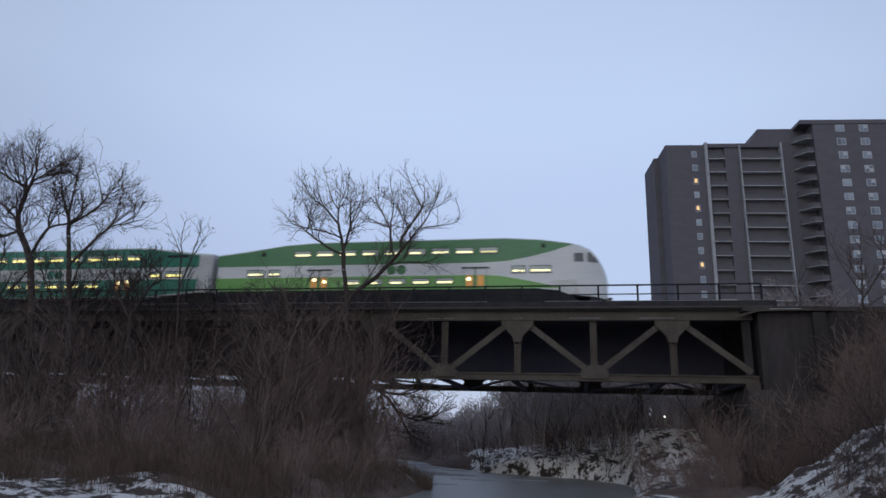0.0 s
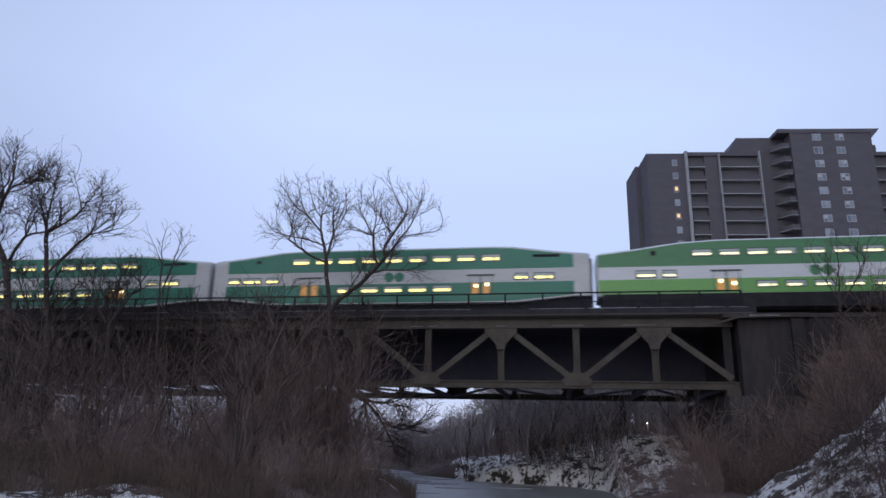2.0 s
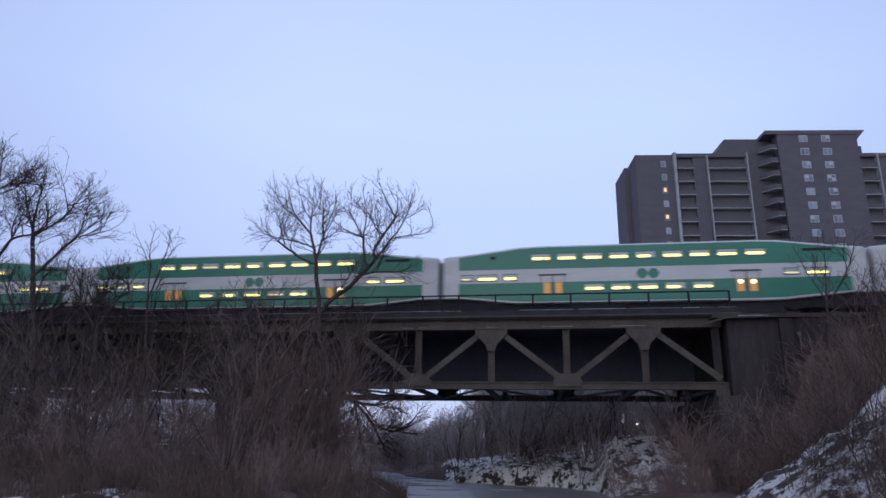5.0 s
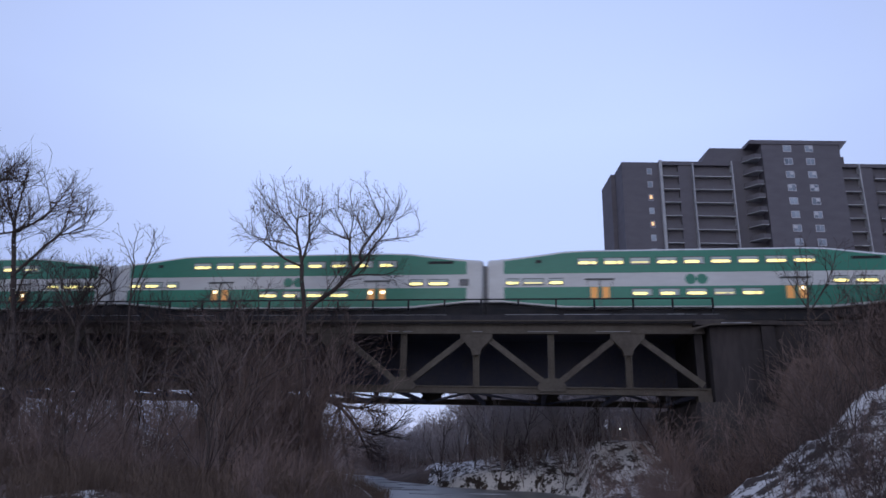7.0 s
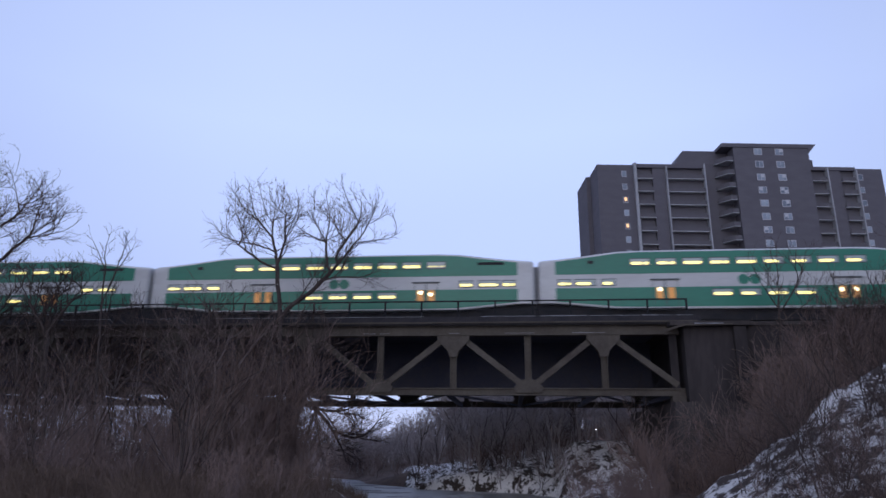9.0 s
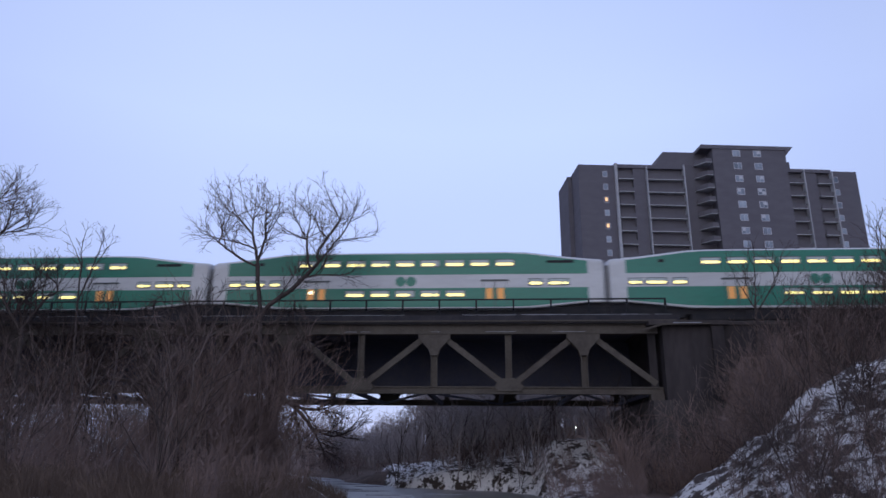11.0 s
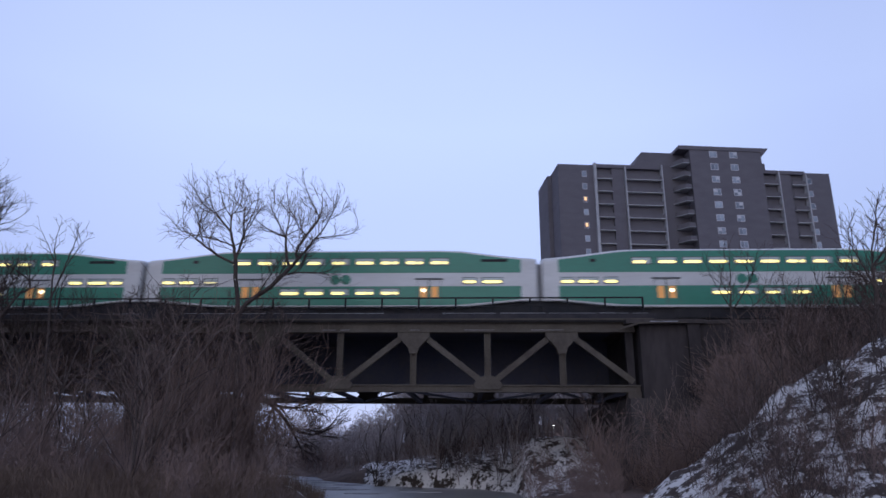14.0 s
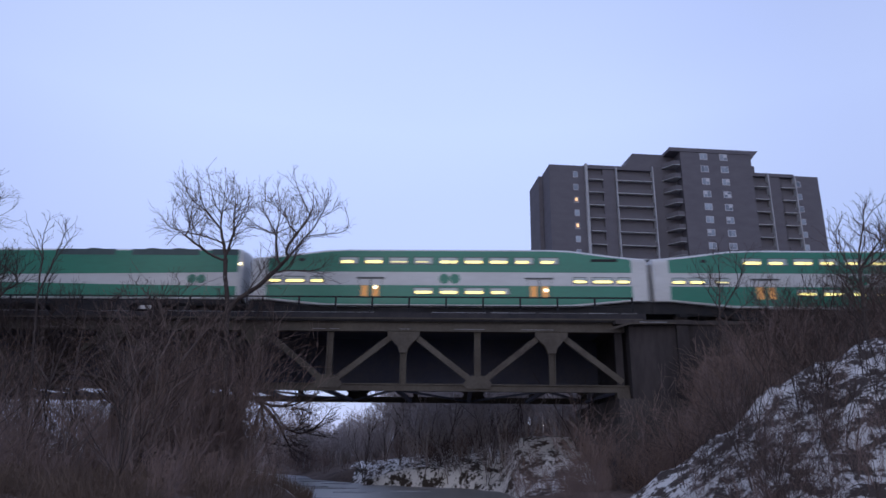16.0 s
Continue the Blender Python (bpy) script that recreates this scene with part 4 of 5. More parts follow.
tree("leafless tree with a rounded spreading crown before the bridge", 11, 36.5, [
    ([(-12.6, 0.6), (-12.8, 6.0), (-13.1, 10.2), (-13.4, 12.0), (-13.5, 13.0), (-13.7, 13.9), (-14.0, 15.0), (-14.0, 16.4), (-14.0, 17.8)], 0.2),
    ([(-13.7, 13.9), (-14.5, 14.2), (-16.6, 14.7), (-17.2, 15.3), (-17.8, 15.9)], -0.9),
    ([(-13.5, 12.9), (-14.6, 13.4), (-16.0, 14.4), (-16.9, 15.2), (-17.2, 16.4)], 0.6),
    ([(-16.0, 14.6), (-15.9, 15.1), (-16.1, 15.8), (-16.8, 17.0)], 0.5),
    ([(-14.0, 14.9), (-15.0, 16.0), (-15.5, 16.9), (-15.9, 18.0)], 0.8),
    ([(-15.0, 16.0), (-15.6, 16.4), (-16.0, 17.0)], -0.5),
    ([(-14.0, 15.8), (-14.4, 16.5), (-14.8, 18.0)], -0.7),
    ([(-13.5, 12.9), (-13.1, 14.4), (-12.9, 14.9), (-12.4, 16.1)], -0.5),
    ([(-13.1, 14.4), (-13.3, 15.6), (-13.5, 16.9)], 0.7),
    ([(-13.9, 15.8), (-13.6, 16.5), (-13.6, 17.9)], 0.5)],
    [(-14.8, 36.5, 15.3, 3.15, 2.4, 3.2, 13.2)], long=1.8, every=0.36, level=3)
tree("leafless leaning tree with an upswept crown before the bridge", 12, 36.8, [
    ([(-13.9, 0.6), (-13.8, 7.0), (-13.0, 10.1), (-11.3, 11.6), (-10.0, 13.0), (-9.0, 14.3), (-8.5, 14.9), (-7.8, 16.4), (-7.6, 17.1)], -0.3),
    ([(-10.3, 12.7), (-10.6, 13.1), (-10.8, 14.7), (-10.7, 16.0), (-11.0, 17.5)], 0.5),
    ([(-10.8, 14.7), (-12.1, 15.2), (-12.7, 15.9), (-13.2, 17.0)], -0.6),
    ([(-10.8, 14.7), (-11.3, 15.5), (-11.8, 16.4), (-12.2, 17.7)], 0.7),
    ([(-10.0, 13.2), (-10.0, 13.8), (-9.0, 15.2), (-8.8, 15.7), (-9.2, 16.5), (-9.7, 17.6)], -0.6),
    ([(-8.8, 15.6), (-8.7, 16.4), (-8.9, 17.4)], 0.5),
    ([(-9.0, 14.3), (-8.4, 14.5), (-6.9, 14.8), (-6.6, 15.4), (-6.8, 16.1)], 0.4),
    ([(-11.3, 11.6), (-10.7, 12.1), (-9.9, 12.3), (-8.2, 12.2), (-7.0, 11.6)], -0.6),
    ([(-9.4, 14.5), (-10.0, 15.1), (-10.4, 15.9)], 0.5),
    ([(-12.2, 10.9), (-11.6, 12.2), (-11.2, 13.2)], 0.6)],
    [(-9.9, 36.7, 14.9, 3.6, 2.3, 3.25, 13.3), (-9.2, 36.5, 12.4, 2.6, 1.4, 1.3, 10.4), (-11.3, 36.8, 12.0, 1.6, 1.0, 1.5, 10.4)], long=1.75, every=0.36, level=3)
tree("big leafless tree with heavy crooked limbs in the thicket", 13, 33.0, [
    ([(-30.6, 0.5), (-30.8, 7.0), (-31.7, 11.3), (-32.3, 12.7), (-33.4, 14.5), (-33.3, 16.5), (-33.7, 17.9), (-34.3, 19.2)], 0.3),
    ([(-33.2, 16.2), (-32.6, 16.9), (-32.1, 17.7), (-32.0, 19.5)], -0.8),
    ([(-32.6, 17.0), (-31.3, 18.1), (-30.3, 19.1)], 0.6),
    ([(-33.3, 16.8), (-34.4, 17.3), (-35.6, 18.1)], -0.5),
    ([(-33.4, 14.5), (-34.4, 15.4), (-35.3, 16.0), (-36.2, 17.2), (-36.7, 18.4)], 0.7),
    ([(-31.9, 12.3), (-31.1, 13.4), (-30.4, 13.9), (-29.1, 14.0), (-28.2, 14.4), (-26.2, 15.2)], -1.0),
    ([(-33.1, 14.0), (-34.1, 13.5), (-35.7, 14.2), (-37.6, 15.6)], -0.8)],
    [(-33.2, 33.0, 16.4, 4.4, 2.8, 4.0, 12.0), (-36.8, 33.0, 15.0, 3.0, 2.0, 3.4, 11.0), (-29.0, 33.0, 14.5, 3.0, 2.0, 2.4, 12.4)], long=2.4, every=0.33, level=3)
tree("tall leafless tree with fine upright branches in the thicket", 14, 33.4, [
    ([(-28.0, 0.5), (-28.3, 6.1), (-29.3, 11.4), (-29.9, 14.5), (-29.9, 16.0), (-29.7, 17.8), (-29.7, 19.2), (-29.9, 20.1)], -0.3),
    ([(-29.9, 14.7), (-30.9, 15.6), (-32.2, 16.9)], 0.9),
    ([(-29.9, 14.5), (-30.4, 16.2), (-30.6, 18.1)], -0.9),
    ([(-29.6, 14.3), (-28.6, 15.2), (-28.1, 16.1), (-27.5, 17.7)], 0.8),
    ([(-28.3, 15.9), (-28.3, 17.1), (-28.4, 17.9)], -0.6),
    ([(-29.8, 16.9), (-29.1, 17.4), (-28.8, 18.4), (-28.9, 19.5)], 0.4),
    ([(-28.1, 16.1), (-27.3, 16.4), (-26.7, 17.6)], 0.5),
    ([(-29.3, 11.7), (-27.9, 13.1), (-26.6, 14.1), (-26.2, 15.3), (-25.7, 16.3)], -0.9),
    ([(-26.7, 14.0), (-25.1, 14.5), (-24.5, 15.1)], 0.4)],
    [(-28.3, 33.4, 15.0, 4.0, 2.6, 3.0, 11.4), (-30.3, 33.4, 17.0, 2.0, 1.6, 1.8, 12.0)], long=2.1, every=0.32, level=3)
tree("leafless bushy tree low in the thicket", 18, 34.0, [
    ([(-25.0, 1.0), (-25.2, 7.0), (-25.4, 10.2), (-25.2, 11.6)], 0.2), ([(-25.3, 8.6), (-26.6, 10.6), (-27.4, 12.0)], -0.5), ([(-25.3, 8.9), (-24.2, 10.8), (-23.6, 12.0)], 0.5)],
    [(-25.6, 34.0, 10.8, 3.4, 2.0, 2.5, 8.0)], long=2.4, every=0.4, level=3)
tree("leafless bushy tree among the thicket limbs", 19, 34.2, [
    ([(-35.0, 1.0), (-35.1, 7.0), (-35.4, 10.2), (-35.2, 12.6)], 0.2), ([(-35.3, 8.6), (-36.8, 11.0), (-37.6, 13.2)], -0.5), ([(-35.3, 8.9), (-33.6, 11.2), (-32.8, 13.0)], 0.5)],
    [(-35.4, 34.2, 11.6, 4.4, 2.0, 3.0, 8.0)], long=2.4, every=0.4, level=3)
tree("leafless bushy tree in the middle of the thicket", 20, 35.0, [
    ([(-30.5, 1.0), (-30.4, 7.0), (-30.6, 9.8), (-30.3, 12.2)], 0.2), ([(-30.5, 8.4), (-31.8, 10.6), (-32.6, 12.4)], -0.5), ([(-30.5, 8.6), (-28.9, 10.9), (-28.2, 12.6)], 0.5)],
    [(-30.4, 35.0, 11.2, 3.8, 1.8, 2.9, 8.0)], long=2.4, every=0.4, level=3)
tree("dark leafless tree leaning low through the thicket", 21, 37.5, [
    ([(-30.5, 1.2), (-27.0, 4.6), (-23.0, 6.4), (-19.5, 6.1), (-17.0, 5.0)], -0.6), ([(-26.0, 5.2), (-24.5, 8.0), (-22.5, 9.6)], 0.6),
    ([(-22.5, 6.4), (-20.5, 8.2), (-18.0, 9.2)], -0.5), ([(-20.5, 6.2), (-18.5, 4.0), (-17.6, 2.4)], 0.5), ([(-27.5, 4.2), (-29.0, 6.6), (-30.2, 7.6)], 0.4), ([(-24.5, 5.9), (-24.0, 3.6), (-22.6, 2.2)], -0.4)],
    [(-23.0, 37.3, 6.0, 8.0, 1.8, 4.4, 1.8)], tip=0.010, long=2.2, every=0.6, lift=0.02)
tree("slender leafless sapling standing before the train", 15, 33.0, [
    ([(-21.0, 0.8), (-21.2, 4.3), (-21.8, 10.5), (-21.9, 12.1), (-22.1, 13.0), (-22.0, 14.2)], 0.2),
    ([(-21.9, 12.1), (-22.4, 13.2), (-22.8, 14.0)], -0.4),
    ([(-21.7, 10.2), (-21.3, 12.1), (-21.1, 13.6)], 0.4),
    ([(-21.2, 12.9), (-20.9, 13.5), (-20.4, 13.9)], -0.2),
    ([(-21.4, 11.1), (-21.2, 12.0), (-20.7, 13.2)], 0.3)],
    [(-21.6, 33.0, 12.8, 1.5, 0.9, 1.7, 11.2)], long=0.7, every=0.35, level=1, tip=0.009)
tree("leafless tree with thin upright twigs on the snowy bank", 16, 31.5, [
    ([(18.9, 6.5), (19.2, 9.5), (19.4, 11.8), (20.0, 13.6)], 0.3),
    ([(20.6, 6.5), (20.9, 11.0), (21.4, 14.0)], 0.3),
    ([(19.3, 11.2), (20.6, 13.2)], -0.6),
    ([(19.2, 10.2), (18.7, 12.4)], 0.5),
    ([(19.0, 8.4), (17.9, 9.8), (17.5, 11.0)], -0.5),
    ([(20.8, 9.4), (22.0, 11.6), (22.4, 13.0)], -0.5)],
    [(20.4, 31.5, 11.2, 3.1, 2.0, 3.6, 7.8)], stems=2, long=2.0, every=0.36, level=3)


def bushy_tree(label, seed, x, y, base, top, wide, **more):
    """A many-limbed small tree whose fine twigs fill a round head."""
    rng = random.Random(seed)
    high = top - base
    fork = base + high * 0.42
    limbs = [([(x, base - 0.4), (x + rng.gauss(0, 0.2), fork), (x + rng.gauss(0, 0.3), top - 0.3)], rng.gauss(0, 0.3))]
    for k in range(4):
        s = (-1) ** k
        limbs.append(([(x, fork - 0.1 * high * (k // 2)), (x + s * wide * rng.uniform(0.35, 0.55), fork + high * 0.2), (x + s * wide * rng.uniform(0.6, 0.9), top - high * rng.uniform(0.05, 0.25))], rng.gauss(0, 0.7)))
    tree(label, seed, y, limbs, [(x, y, fork + high * 0.25, wide * 1.15, wide * 0.7, high * 0.36, base + high * 0.3)], **more)


for seed, x, y, top, wide in ((201, -12.9, 38.6, 11.4, 2.6), (202, -16.4, 38.6, 12.4, 2.6), (203, -19.4, 38.2, 11.8, 2.4), (204, -24.2, 37.6, 12.2, 2.8), (205, -28.6, 38.0, 12.6, 3.0), (206, -33.5, 37.4, 13.0, 3.0), (207, -38.0, 36.0, 13.5, 3.2)):
    bushy_tree("leafless thicket tree with fine twigs rising before the train", seed, x, y, 0.9, top, wide, long=2.2, every=0.5)
for seed, x, y, base, top, wide in ((211, 18.6, 38.2, 7.0, 12.6, 1.6), (212, 21.2, 37.6, 6.8, 13.0, 1.9), (213, 23.8, 38.2, 8.4, 13.6, 1.9), (214, 26.6, 37.8, 8.4, 13.8, 2.0)):
    bushy_tree("small leafless bushy tree beside the track", seed, x, y, base, top, wide, long=1.6, every=0.42)
tree("small twiggy leafless tree beside the track", 22, 38.3, [
    ([(14.8, 7.6), (15.0, 10.0), (15.2, 12.0), (15.4, 14.2)], 0.2), ([(15.0, 10.2), (16.2, 12.2), (16.7, 13.8)], -0.5), ([(15.0, 10.6), (14.3, 12.2), (14.0, 13.4)], 0.5), ([(15.0, 9.8), (17.0, 11.2), (18.2, 12.4)], 0.4)],
    [(15.8, 38.3, 12.3, 2.4, 1.5, 2.4, 9.8)], long=1.6, every=0.5)
tree("dark leafless tree drooping over the creek behind the pier", 17, 56.0, [
    ([(-20.0, 2.0), (-19.4, 5.5), (-17.4, 6.4), (-15.4, 4.9), (-13.9, 2.6)], 0.3),
    ([(-17.0, 6.0), (-14.4, 5.7), (-12.4, 6.2)], -0.8),
    ([(-15.0, 4.2), (-13.0, 3.6), (-11.5, 4.2)], 0.9),
    ([(-18.6, 6.0), (-18.4, 7.8), (-16.4, 8.6)], 0.9),
    ([(-16.4, 5.6), (-15.8, 3.6), (-15.2, 1.6)], -0.7),
    ([(-14.4, 5.7), (-13.2, 7.0), (-12.6, 8.0)], 0.6)],
    [(-14.4, 56.0, 4.8, 4.6, 2.6, 4.0, 0.7), (-17.4, 56.0, 4.6, 2.8, 2.0, 4.0, 1.0)], gap=0.2, tip=0.0125, long=2.6, every=0.5, lift=0.02)


def shrub_mesh(seed, height, stems, mat, spread=0.35, kids=5, r=0.028, level=2):
    rng, wood = random.Random(seed), Wood()
    for k in range(stems):
        a = rng.uniform(0, 2 * math.pi)
        out = rng.uniform(0.05, spread)
        d = Vector((math.cos(a) * out, math.sin(a) * out, 1.0))
        p = Vector((math.cos(a) * rng.uniform(0, 0.35), math.sin(a) * rng.uniform(0, 0.35), -0.25))
        wood.seg(Vector((0, 0, -0.6)), p, r, r)
        sprout(wood, rng, p, d, height * rng.uniform(0.5, 0.85), r * rng.uniform(0.7, 1.2), level, 0.05, 0.6, kids, 0.0075)
    return wood.mesh("shrub", mat)


TALL = [shrub_mesh(30 + k, 6.5, 6, M_BRUSH, 0.26, 6, 0.018) for k in range(4)]
LOW = [shrub_mesh(40 + k, 3.0, 9, M_BRUSH, 0.6, 4, 0.018) for k in range(4)]
SPARSE = [shrub_mesh(45 + k, 3.0, 7, M_BRUSH, 0.55, 3, 0.017) for k in range(3)]
PALE = [shrub_mesh(50 + k, 6.0, 2, M_PALE, 0.12, 3, 0.032, 2) for k in range(3)]
UPRIGHT = [shrub_mesh(80 + k, 3.6, 7, M_BRUSH, 0.22, 5, 0.017) for k in range(4)]
# saplings behind the bridge use the haze-paled twig colour
HAZESAP = [shrub_mesh(74 + k, 4.2, 2, M_FARTWIG, 0.3, 5, 0.04, 1) for k in range(3)]
DARK = [shrub_mesh(90 + k, 3.2, 5, M_TWIG, 0.45, 6, 0.022) for k in range(4)]


def plant(name, meshes, label, group, count, seed, region, size=(0.8, 1.2), ok=None):
    rng, made = random.Random(seed), 0
    for tries in range(count * 30):
        if made >= count:
            break
        x, y = rng.uniform(*region[:2]), rng.uniform(*region[2:])
        if ok and not ok(x, y):
            continue
        s = rng.uniform(*size)
        ob = share(name, meshes[rng.randrange(len(meshes))], None, at=pose(x, y, ground_height(x, y) - 0.05, rng.gauss(0, 4), rng.gauss(0, 4), rng.uniform(0, 360)) @ Matrix.Scale(s, 4))
        tagged(ob, label, "shrub", group)
        made += 1


def dry(x, y):
    return ground_height(x, y) > 0.25


SAP = [shrub_mesh(70 + k, 4.2, 2, M_BARK, 0.3, 5, 0.035, 1) for k in range(3)]
plant("tall_shrub", TALL, "tall leafless brown thicket shrub on the river bank", "bank thicket", 30, 1, (-46, -13.5, 33.5, 39.4), (0.8, 1.35), dry)
plant("tall_shrub", TALL, "tall leafless brown shrub at the foot of the pier", "bank thicket", 16, 2, (-24, -12.6, 36, 39.4), (0.8, 1.35), dry)
plant("tall_shrub", TALL, "leafless reddish shrub overhanging the water", "bank thicket", 7, 31, (-13.0, -10.8, 37.0, 39.4), (1.0, 1.3), dry)
plant("shrub", LOW, "low leafless brown shrub on the river bank", "bank brush", 50, 3, (-40, -12.5, 29, 38), (0.9, 1.6), dry)
plant("small_shrub", SPARSE, "low leafless brush beside the water", "bank brush", 46, 32, (-18, -8.4, 24, 37), (0.3, 0.7), dry)
plant("shrub", LOW, "low spreading leafless shrub among the reeds", "bank brush", 26, 51, (-26, -9, 21, 29), (0.45, 0.9), dry)
plant("young_tree", SAP, "thin dark leafless young tree in the thicket", "thicket saplings", 30, 52, (-40, -12.5, 26, 36), (0.9, 1.9), dry)
plant("pale_sapling", PALE, "thin pale leafless sapling in the thicket", "pale saplings", 32, 4, (-38, -13, 27, 34), (0.9, 1.6), dry)
plant("tall_shrub", DARK, "dark twiggy leafless shrub reaching above the deck edge", "trackside shrubs", 22, 61, (16.5, 27, 36.5, 39.6), (1.0, 1.5), dry)
plant("shrub", DARK, "dark twiggy leafless shrub on the snowy bank", "snow bank shrubs", 18, 62, (8.5, 22, 19, 27), (0.4, 0.8), lambda x, y: dry(x, y) and x / y < 0.55)
plant("small_shrub", SPARSE, "low leafless brush on the gravel shore", "water edge brush", 46, 70, (0.5, 7.0, 30, 38), (0.25, 0.55), lambda x, y: dry(x, y) and x / y > 0.02)
plant("young_tree", HAZESAP, "slim leafless tree on the snow by the abutment, paled for haze", "far shore saplings", 16, 67, (2, 9, 41, 58), (0.5, 1.1), lambda x, y: dry(x, y) and 0.05 < x / y < 0.165 and abs(x / y - 0.12) > 0.012)
plant("small_shrub", SPARSE, "low leafless brush on the snow by the abutment", "water edge brush", 14, 68, (1.5, 7, 35, 50), (0.3, 0.6), lambda x, y: dry(x, y) and 0.05 < x / y < 0.16)
plant("shrub", UPRIGHT, "leafless upright shrub at the foot of the abutment", "embankment brush", 15, 69, (6.2, 13, 33.5, 39.2), (0.6, 1.2), lambda x, y: dry(x, y) and x / y > 0.175)
plant("shrub", UPRIGHT, "leafless upright brown shrub on the embankment slope", "embankment brush", 105, 63, (10.4, 32, 32.3, 39.2), (0.6, 1.15), lambda x, y: dry(x, y) and x / y > 0.30)
plant("young_tree", HAZESAP, "slim leafless tree on the creek slope, paled for haze", "far shore saplings", 60, 64, (-5, 6, 46, 64), (0.8, 1.7), lambda x, y: dry(x, y) and -0.085 < x / y < 0.075)
plant("shrub", DARK, "dark leafless shrub on the creek slope", "creek slope brush", 16, 65, (-5, 6, 47, 62), (0.4, 0.8), lambda x, y: dry(x, y) and -0.05 < x / y < 0.075)
plant("shrub", LOW, "brown leafless shrub on the far creek bank", "water edge brush", 40, 66, (-22, -9, 50, 72), (0.4, 0.9), lambda x, y: dry(x, y) and x / y < -0.19)
plant("shrub", LOW, "leafless brown shrub on the embankment slope", "embankment brush", 45, 5, (10.4, 32, 32.3, 38.7), (0.7, 1.25), lambda x, y: dry(x, y) and x / y > 0.322)
plant("pale_sapling", PALE, "thin pale leafless sapling on the embankment", "pale saplings", 26, 6, (8.5, 24, 32.5, 39), (0.4, 0.8), lambda x, y: dry(x, y) and x / y > 0.27)
plant("small_shrub", SPARSE, "thin leafless shrub on the snowy bank", "snow bank brush", 64, 7, (7.5, 27, 19, 27.5), (0.35, 0.9), dry)
plant("young_tree", SAP, "thin leafless young tree on the snowy bank", "snow bank saplings", 76, 17, (8.5, 27, 20, 30), (0.5, 0.9), dry)
plant("young_tree", SAP, "thin dark leafless young tree at the top of the snowy bank", "snow bank saplings", 34, 41, (11, 22, 18, 28), (0.4, 0.8), lambda x, y: dry(x, y) and x / y > 0.5)
plant("young_tree", SAP, "thin leafless young tree on the far snowy shore", "far shore saplings", 120, 8, (-9, 18, 46, 76), (0.6, 1.5), lambda x, y: dry(x, y) and abs(x / y - 0.12) > 0.012)
plant("tall_shrub", TALL, "tall leafless brown shrub beside the track", "embankment thicket", 20, 18, (16.5, 28, 34, 39.3), (0.6, 1.0), dry)
plant("bush", SPARSE, "leafless brush on the creek slope", "creek slope brush", 110, 19, (-6, 16, 48, 74), (0.3, 0.8), lambda x, y: dry(x, y) and abs(x / y - 0.12) > 0.02)
plant("shrub", LOW, "leafless brown shrub before the abutment", "embankment brush", 8, 28, (8.0, 12.6, 34.5, 39.1), (0.5, 1.0), dry)
plant("small_shrub", SPARSE, "low brush on the gravel under the bridge", "water edge brush", 16, 29, (1.5, 9.0, 35, 47), (0.25, 0.6), dry)
plant("small_shrub", SPARSE, "leafless brush at the water's edge", "water edge brush", 40, 10, (-24, 6, 42, 72), (0.3, 0.7), lambda x, y: dry(x, y) and x / y < -0.05)


def far_tree_mesh(seed, height):
    rng, wood = random.Random(seed), Wood()
    lean = rng.gauss(0, 0.06)
    nodes = [Vector((lean * k * 0.5, 0, -0.3 + 0.5 * k)) for k in range(int(height * 1.1))]
    parent = list(range(-1, len(nodes) - 1))
    top = nodes[-1].z
    goals = crown_goals(rng, 210, lean * 6, 0, top + 0.4, height * 0.26, height * 0.24, height * 0.44, height * 0.22)
    nodes = grown(rng, nodes, parent, goals, 0.42, 3.0, 0.55, 40, 0.15)
    r, kids = radii(nodes, parent, 0.022, 2.3), set(parent)
    for k in range(1, len(nodes)):
        wood.seg(nodes[parent[k]], nodes[k], min(r[parent[k]], r[k] * 1.4), r[k], 4 if r[k] > 0.06 else 3)
        if k not in kids:
            way = (nodes[k] - nodes[parent[k]]).normalized()
            for t in range(3):
                d = way + Vector((rng.gauss(0, 0.4), rng.gauss(0, 0.4), rng.gauss(0.35, 0.3)))
                wood.seg(nodes[k], nodes[k] + d.normalized() * rng.uniform(0.4, 1.0), 0.02, 0.012)
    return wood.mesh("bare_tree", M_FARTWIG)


FAR = [far_tree_mesh(60 + k, 10.0) for k in range(5)]


def wood_patch(label, count, seed, region, size, ok=dry, joined=False):
    rng, made = random.Random(seed), 0
    verts, faces, base = [], [], 0
    for tries in range(count * 20):
        if made >= count:
            break
        x, y = rng.uniform(*region[:2]), rng.uniform(*region[2:])
        if not ok(x, y) or (abs(x / y - 0.12) < 0.014 and y < 108):
            continue
        m = pose(x, y, ground_height(x, y) - 0.1, rng.gauss(0, 3), rng.gauss(0, 3), rng.uniform(0, 360)) @ Matrix.Scale(rng.uniform(*size), 4)
        me = FAR[rng.randrange(5)]
        made += 1
        if joined:
            co = np.empty(len(me.vertices) * 3)
            me.vertices.foreach_get("co", co)
            co = co.reshape(-1, 3) @ np.array(m.to_3x3()).T + np.array(m.translation)
            verts += co.tolist()
            faces += [[base + v for v in p.vertices] for p in me.polygons]
            base += len(co)
            continue
        tagged(share("bare_tree", me, None, at=m), label, "tree", "riverside wood")
    if joined:
        me = bpy.data.meshes.new("far_wood")
        me.from_pydata(verts, [], faces)
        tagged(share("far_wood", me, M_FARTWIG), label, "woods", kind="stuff")


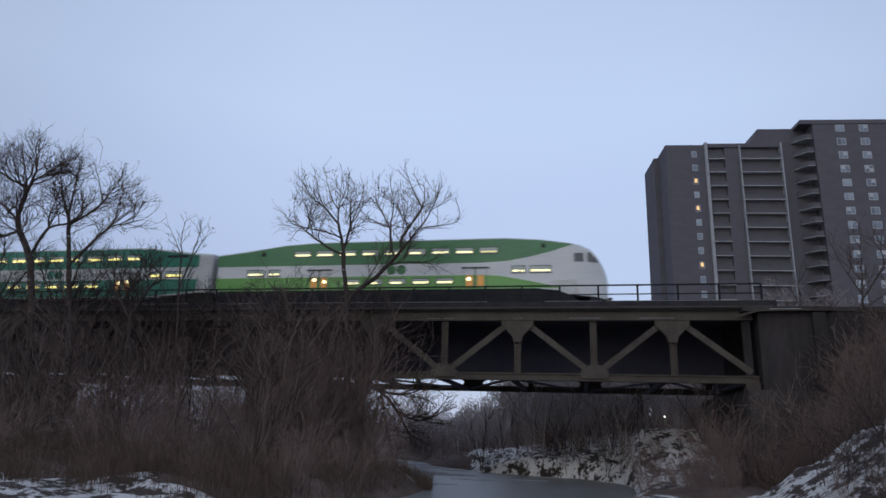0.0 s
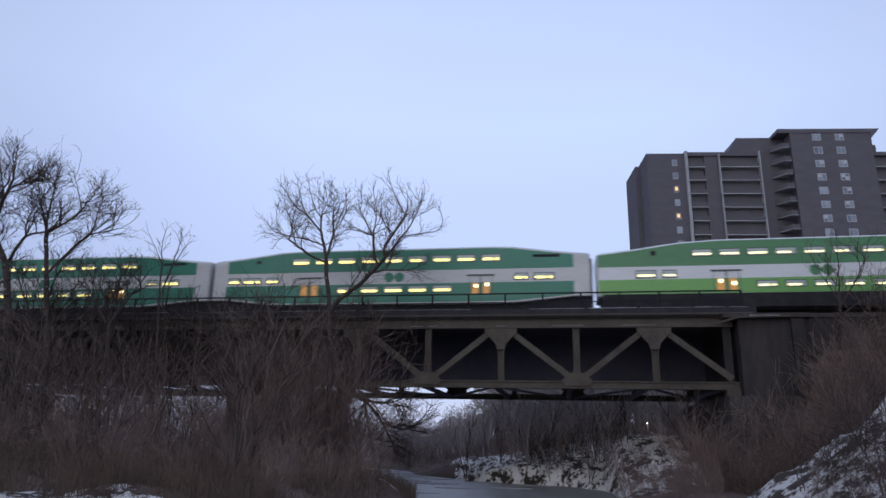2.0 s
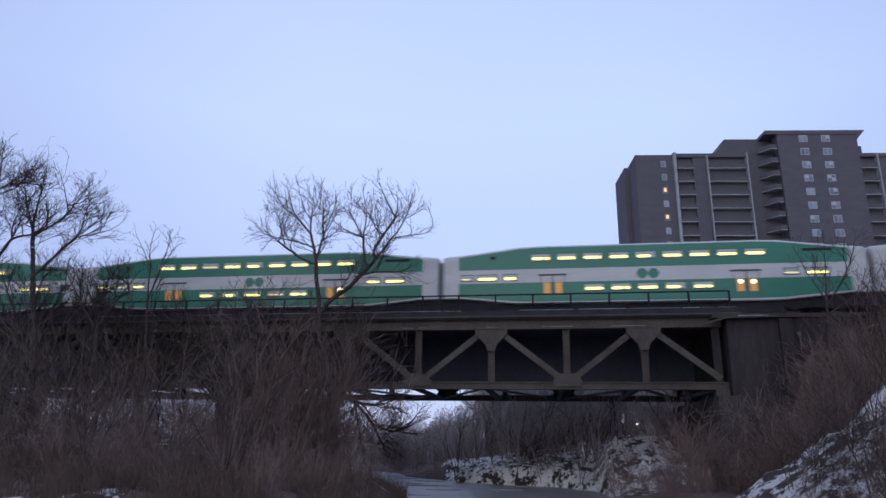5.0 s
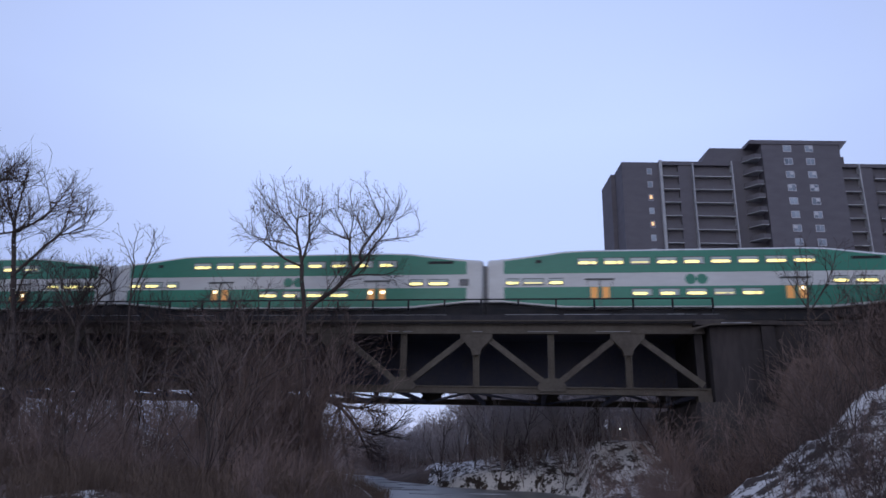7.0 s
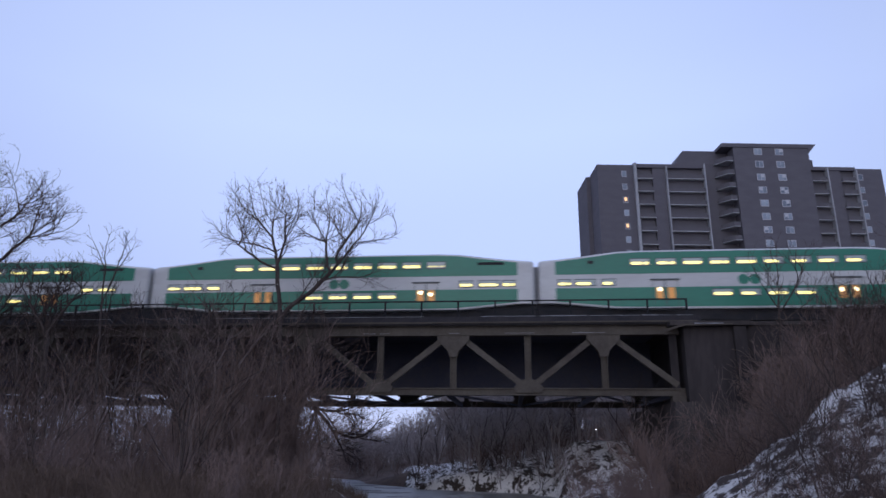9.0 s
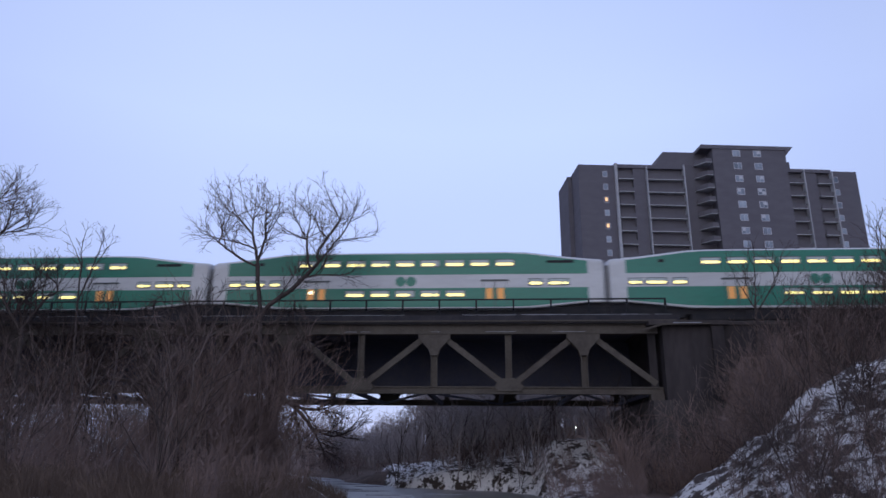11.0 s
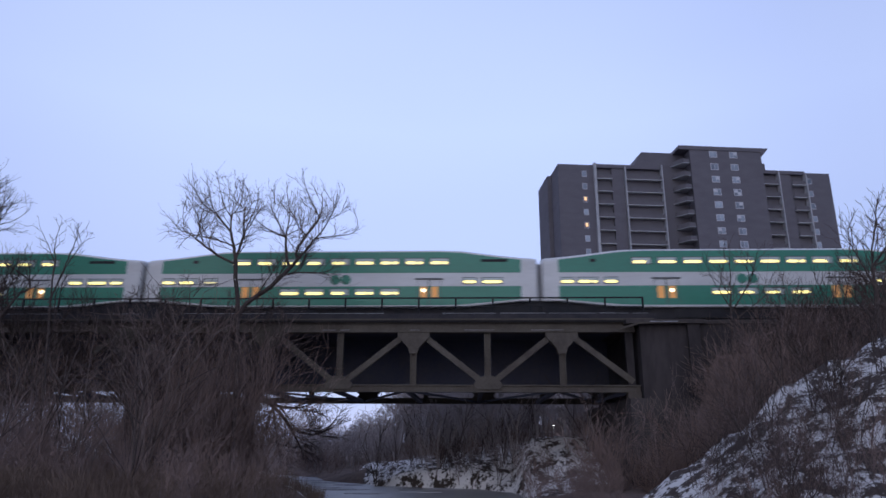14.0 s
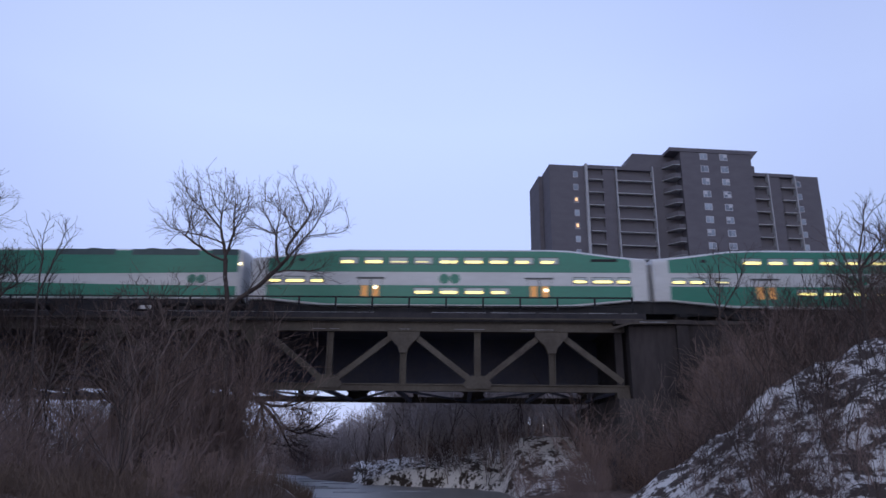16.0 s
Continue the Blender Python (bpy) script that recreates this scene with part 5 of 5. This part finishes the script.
wood_patch("leafless tree on the snowy creek slope", 80, 25, (-5, 20, 55, 72), (0.45, 0.8), lambda x, y: dry(x, y) and x / y > -0.07)
wood_patch("leafless tree of the riverside wood", 120, 21, (-12, 32, 70, 92), (0.75, 1.2), lambda x, y: dry(x, y) and x / y > -0.105 + 0.0003 * (y - 70))
wood_patch("dense leafless woods on the rise behind the creek", 170, 27, (-12, 34, 92, 128), (0.75, 1.25), lambda x, y: dry(x, y) and x / y > -0.105 + 0.0003 * (y - 70), True)
wood_patch("low leafless woods where the creek bends", 90, 24, (-26, -8, 66, 100), (0.28, 0.45), lambda x, y: dry(x, y) and -0.24 < x / y < -0.1, True)
wood_patch("leafless tree of middle height above the creek", 24, 26, (-18, -8, 76, 112), (0.5, 0.7), lambda x, y: dry(x, y) and -0.16 < x / y < -0.105)
wood_patch("bare leafless woods on the far creek bank", 60, 22, (-55, -14, 60, 105), (0.4, 0.75), lambda x, y: dry(x, y) and x / y < -0.215, True)
wood_patch("distant bare woods along the creek", 50, 23, (-60, -5, 130, 230), (0.55, 0.85), lambda x, y: dry(x, y), True)

# ---- dry reeds ----
rng = random.Random(9)
reeds = Wood()
for k in range(11000):
    x, y = rng.uniform(-33, -7.5), rng.uniform(20.5, 34)
    g = ground_height(x, y)
    if g < 0.15 or noise.noise((x * 0.3, y * 0.3, 8)) < -0.3:
        continue
    p = Vector((x, y, g - 0.05))
    h = rng.uniform(0.3, 1.2)
    q = p + Vector((rng.gauss(0, 0.12), rng.gauss(0, 0.12), h * 0.7))
    reeds.seg(p, q, 0.010, 0.008)
    reeds.seg(q, q + Vector((rng.gauss(0, 0.14), rng.gauss(0, 0.14), h * 0.3)), 0.014, 0.006)
for k in range(5200):
    x, y = rng.uniform(-27, -9.0), rng.uniform(18.5, 24)
    g = ground_height(x, y)
    if g < 0.15 or noise.noise((x * 0.5, y * 0.5, 2)) < -0.05:
        continue
    p = Vector((x, y, g - 0.05))
    q = p + Vector((rng.gauss(0, 0.1), rng.gauss(0, 0.1), rng.uniform(0.3, 1.0)))
    reeds.seg(p, q, 0.009, 0.006)
    reeds.seg(q, q + Vector((rng.gauss(0, 0.12), rng.gauss(0, 0.12), rng.uniform(0.1, 0.3))), 0.008, 0.004)
for k in range(1500):
    y = rng.uniform(34, 47)
    x = left_shore(y) - rng.uniform(0.0, 1.0) ** 2 * 3.0 + 0.3
    q = Vector((x, y, max(ground_height(x, y), -0.1)))
    top = q + Vector((rng.gauss(0, 0.1), rng.gauss(0, 0.1), rng.uniform(0.3, 0.9)))
    reeds.seg(q, top, 0.010, 0.006)
tagged(share("reeds", reeds.mesh("reeds", M_REED), None), "dry tan reeds and grass stems standing in snow", "reeds", kind="stuff")

street_lamp = tagged(new("street_lamp"), "small distant street lamp with a white light", "street lamp")
street_lamp.matrix_basis = pose(12.9, 107.5, 2.0)
part("pole", boxes((-0.07, 0.07, -0.07, 0.07, 0, 3.9)), M_GREY, street_lamp)
part("lamp_head", disc(bmesh.new(), 0, -0.25, 3.72, 0.11, depth=0.25, n=12), M_LAMP, street_lamp, "glowing white lamp head")

# ---- moving train ----
CAR, TRACK_Y = 25.91, 43.14
consist = [cab_car()] + [coach(n) for n in range(2, 11)] + [locomotive()]


def gap_at(t):
    """Where the joint behind the cab car stands at t seconds."""
    return -24.885 + 13.3091 * t + 0.13871 * t * t - 0.0010065 * t ** 3


def motions():
    for n, car in enumerate(consist):
        back = 0.0 if n == 0 else CAR * (n - 1) + (CAR / 2 if n < 10 else 0.0)
        walk(car, [(t / 2, pose(gap_at(t / 2) - back, TRACK_Y, RAIL_Z)) for t in range(33)])


motions()
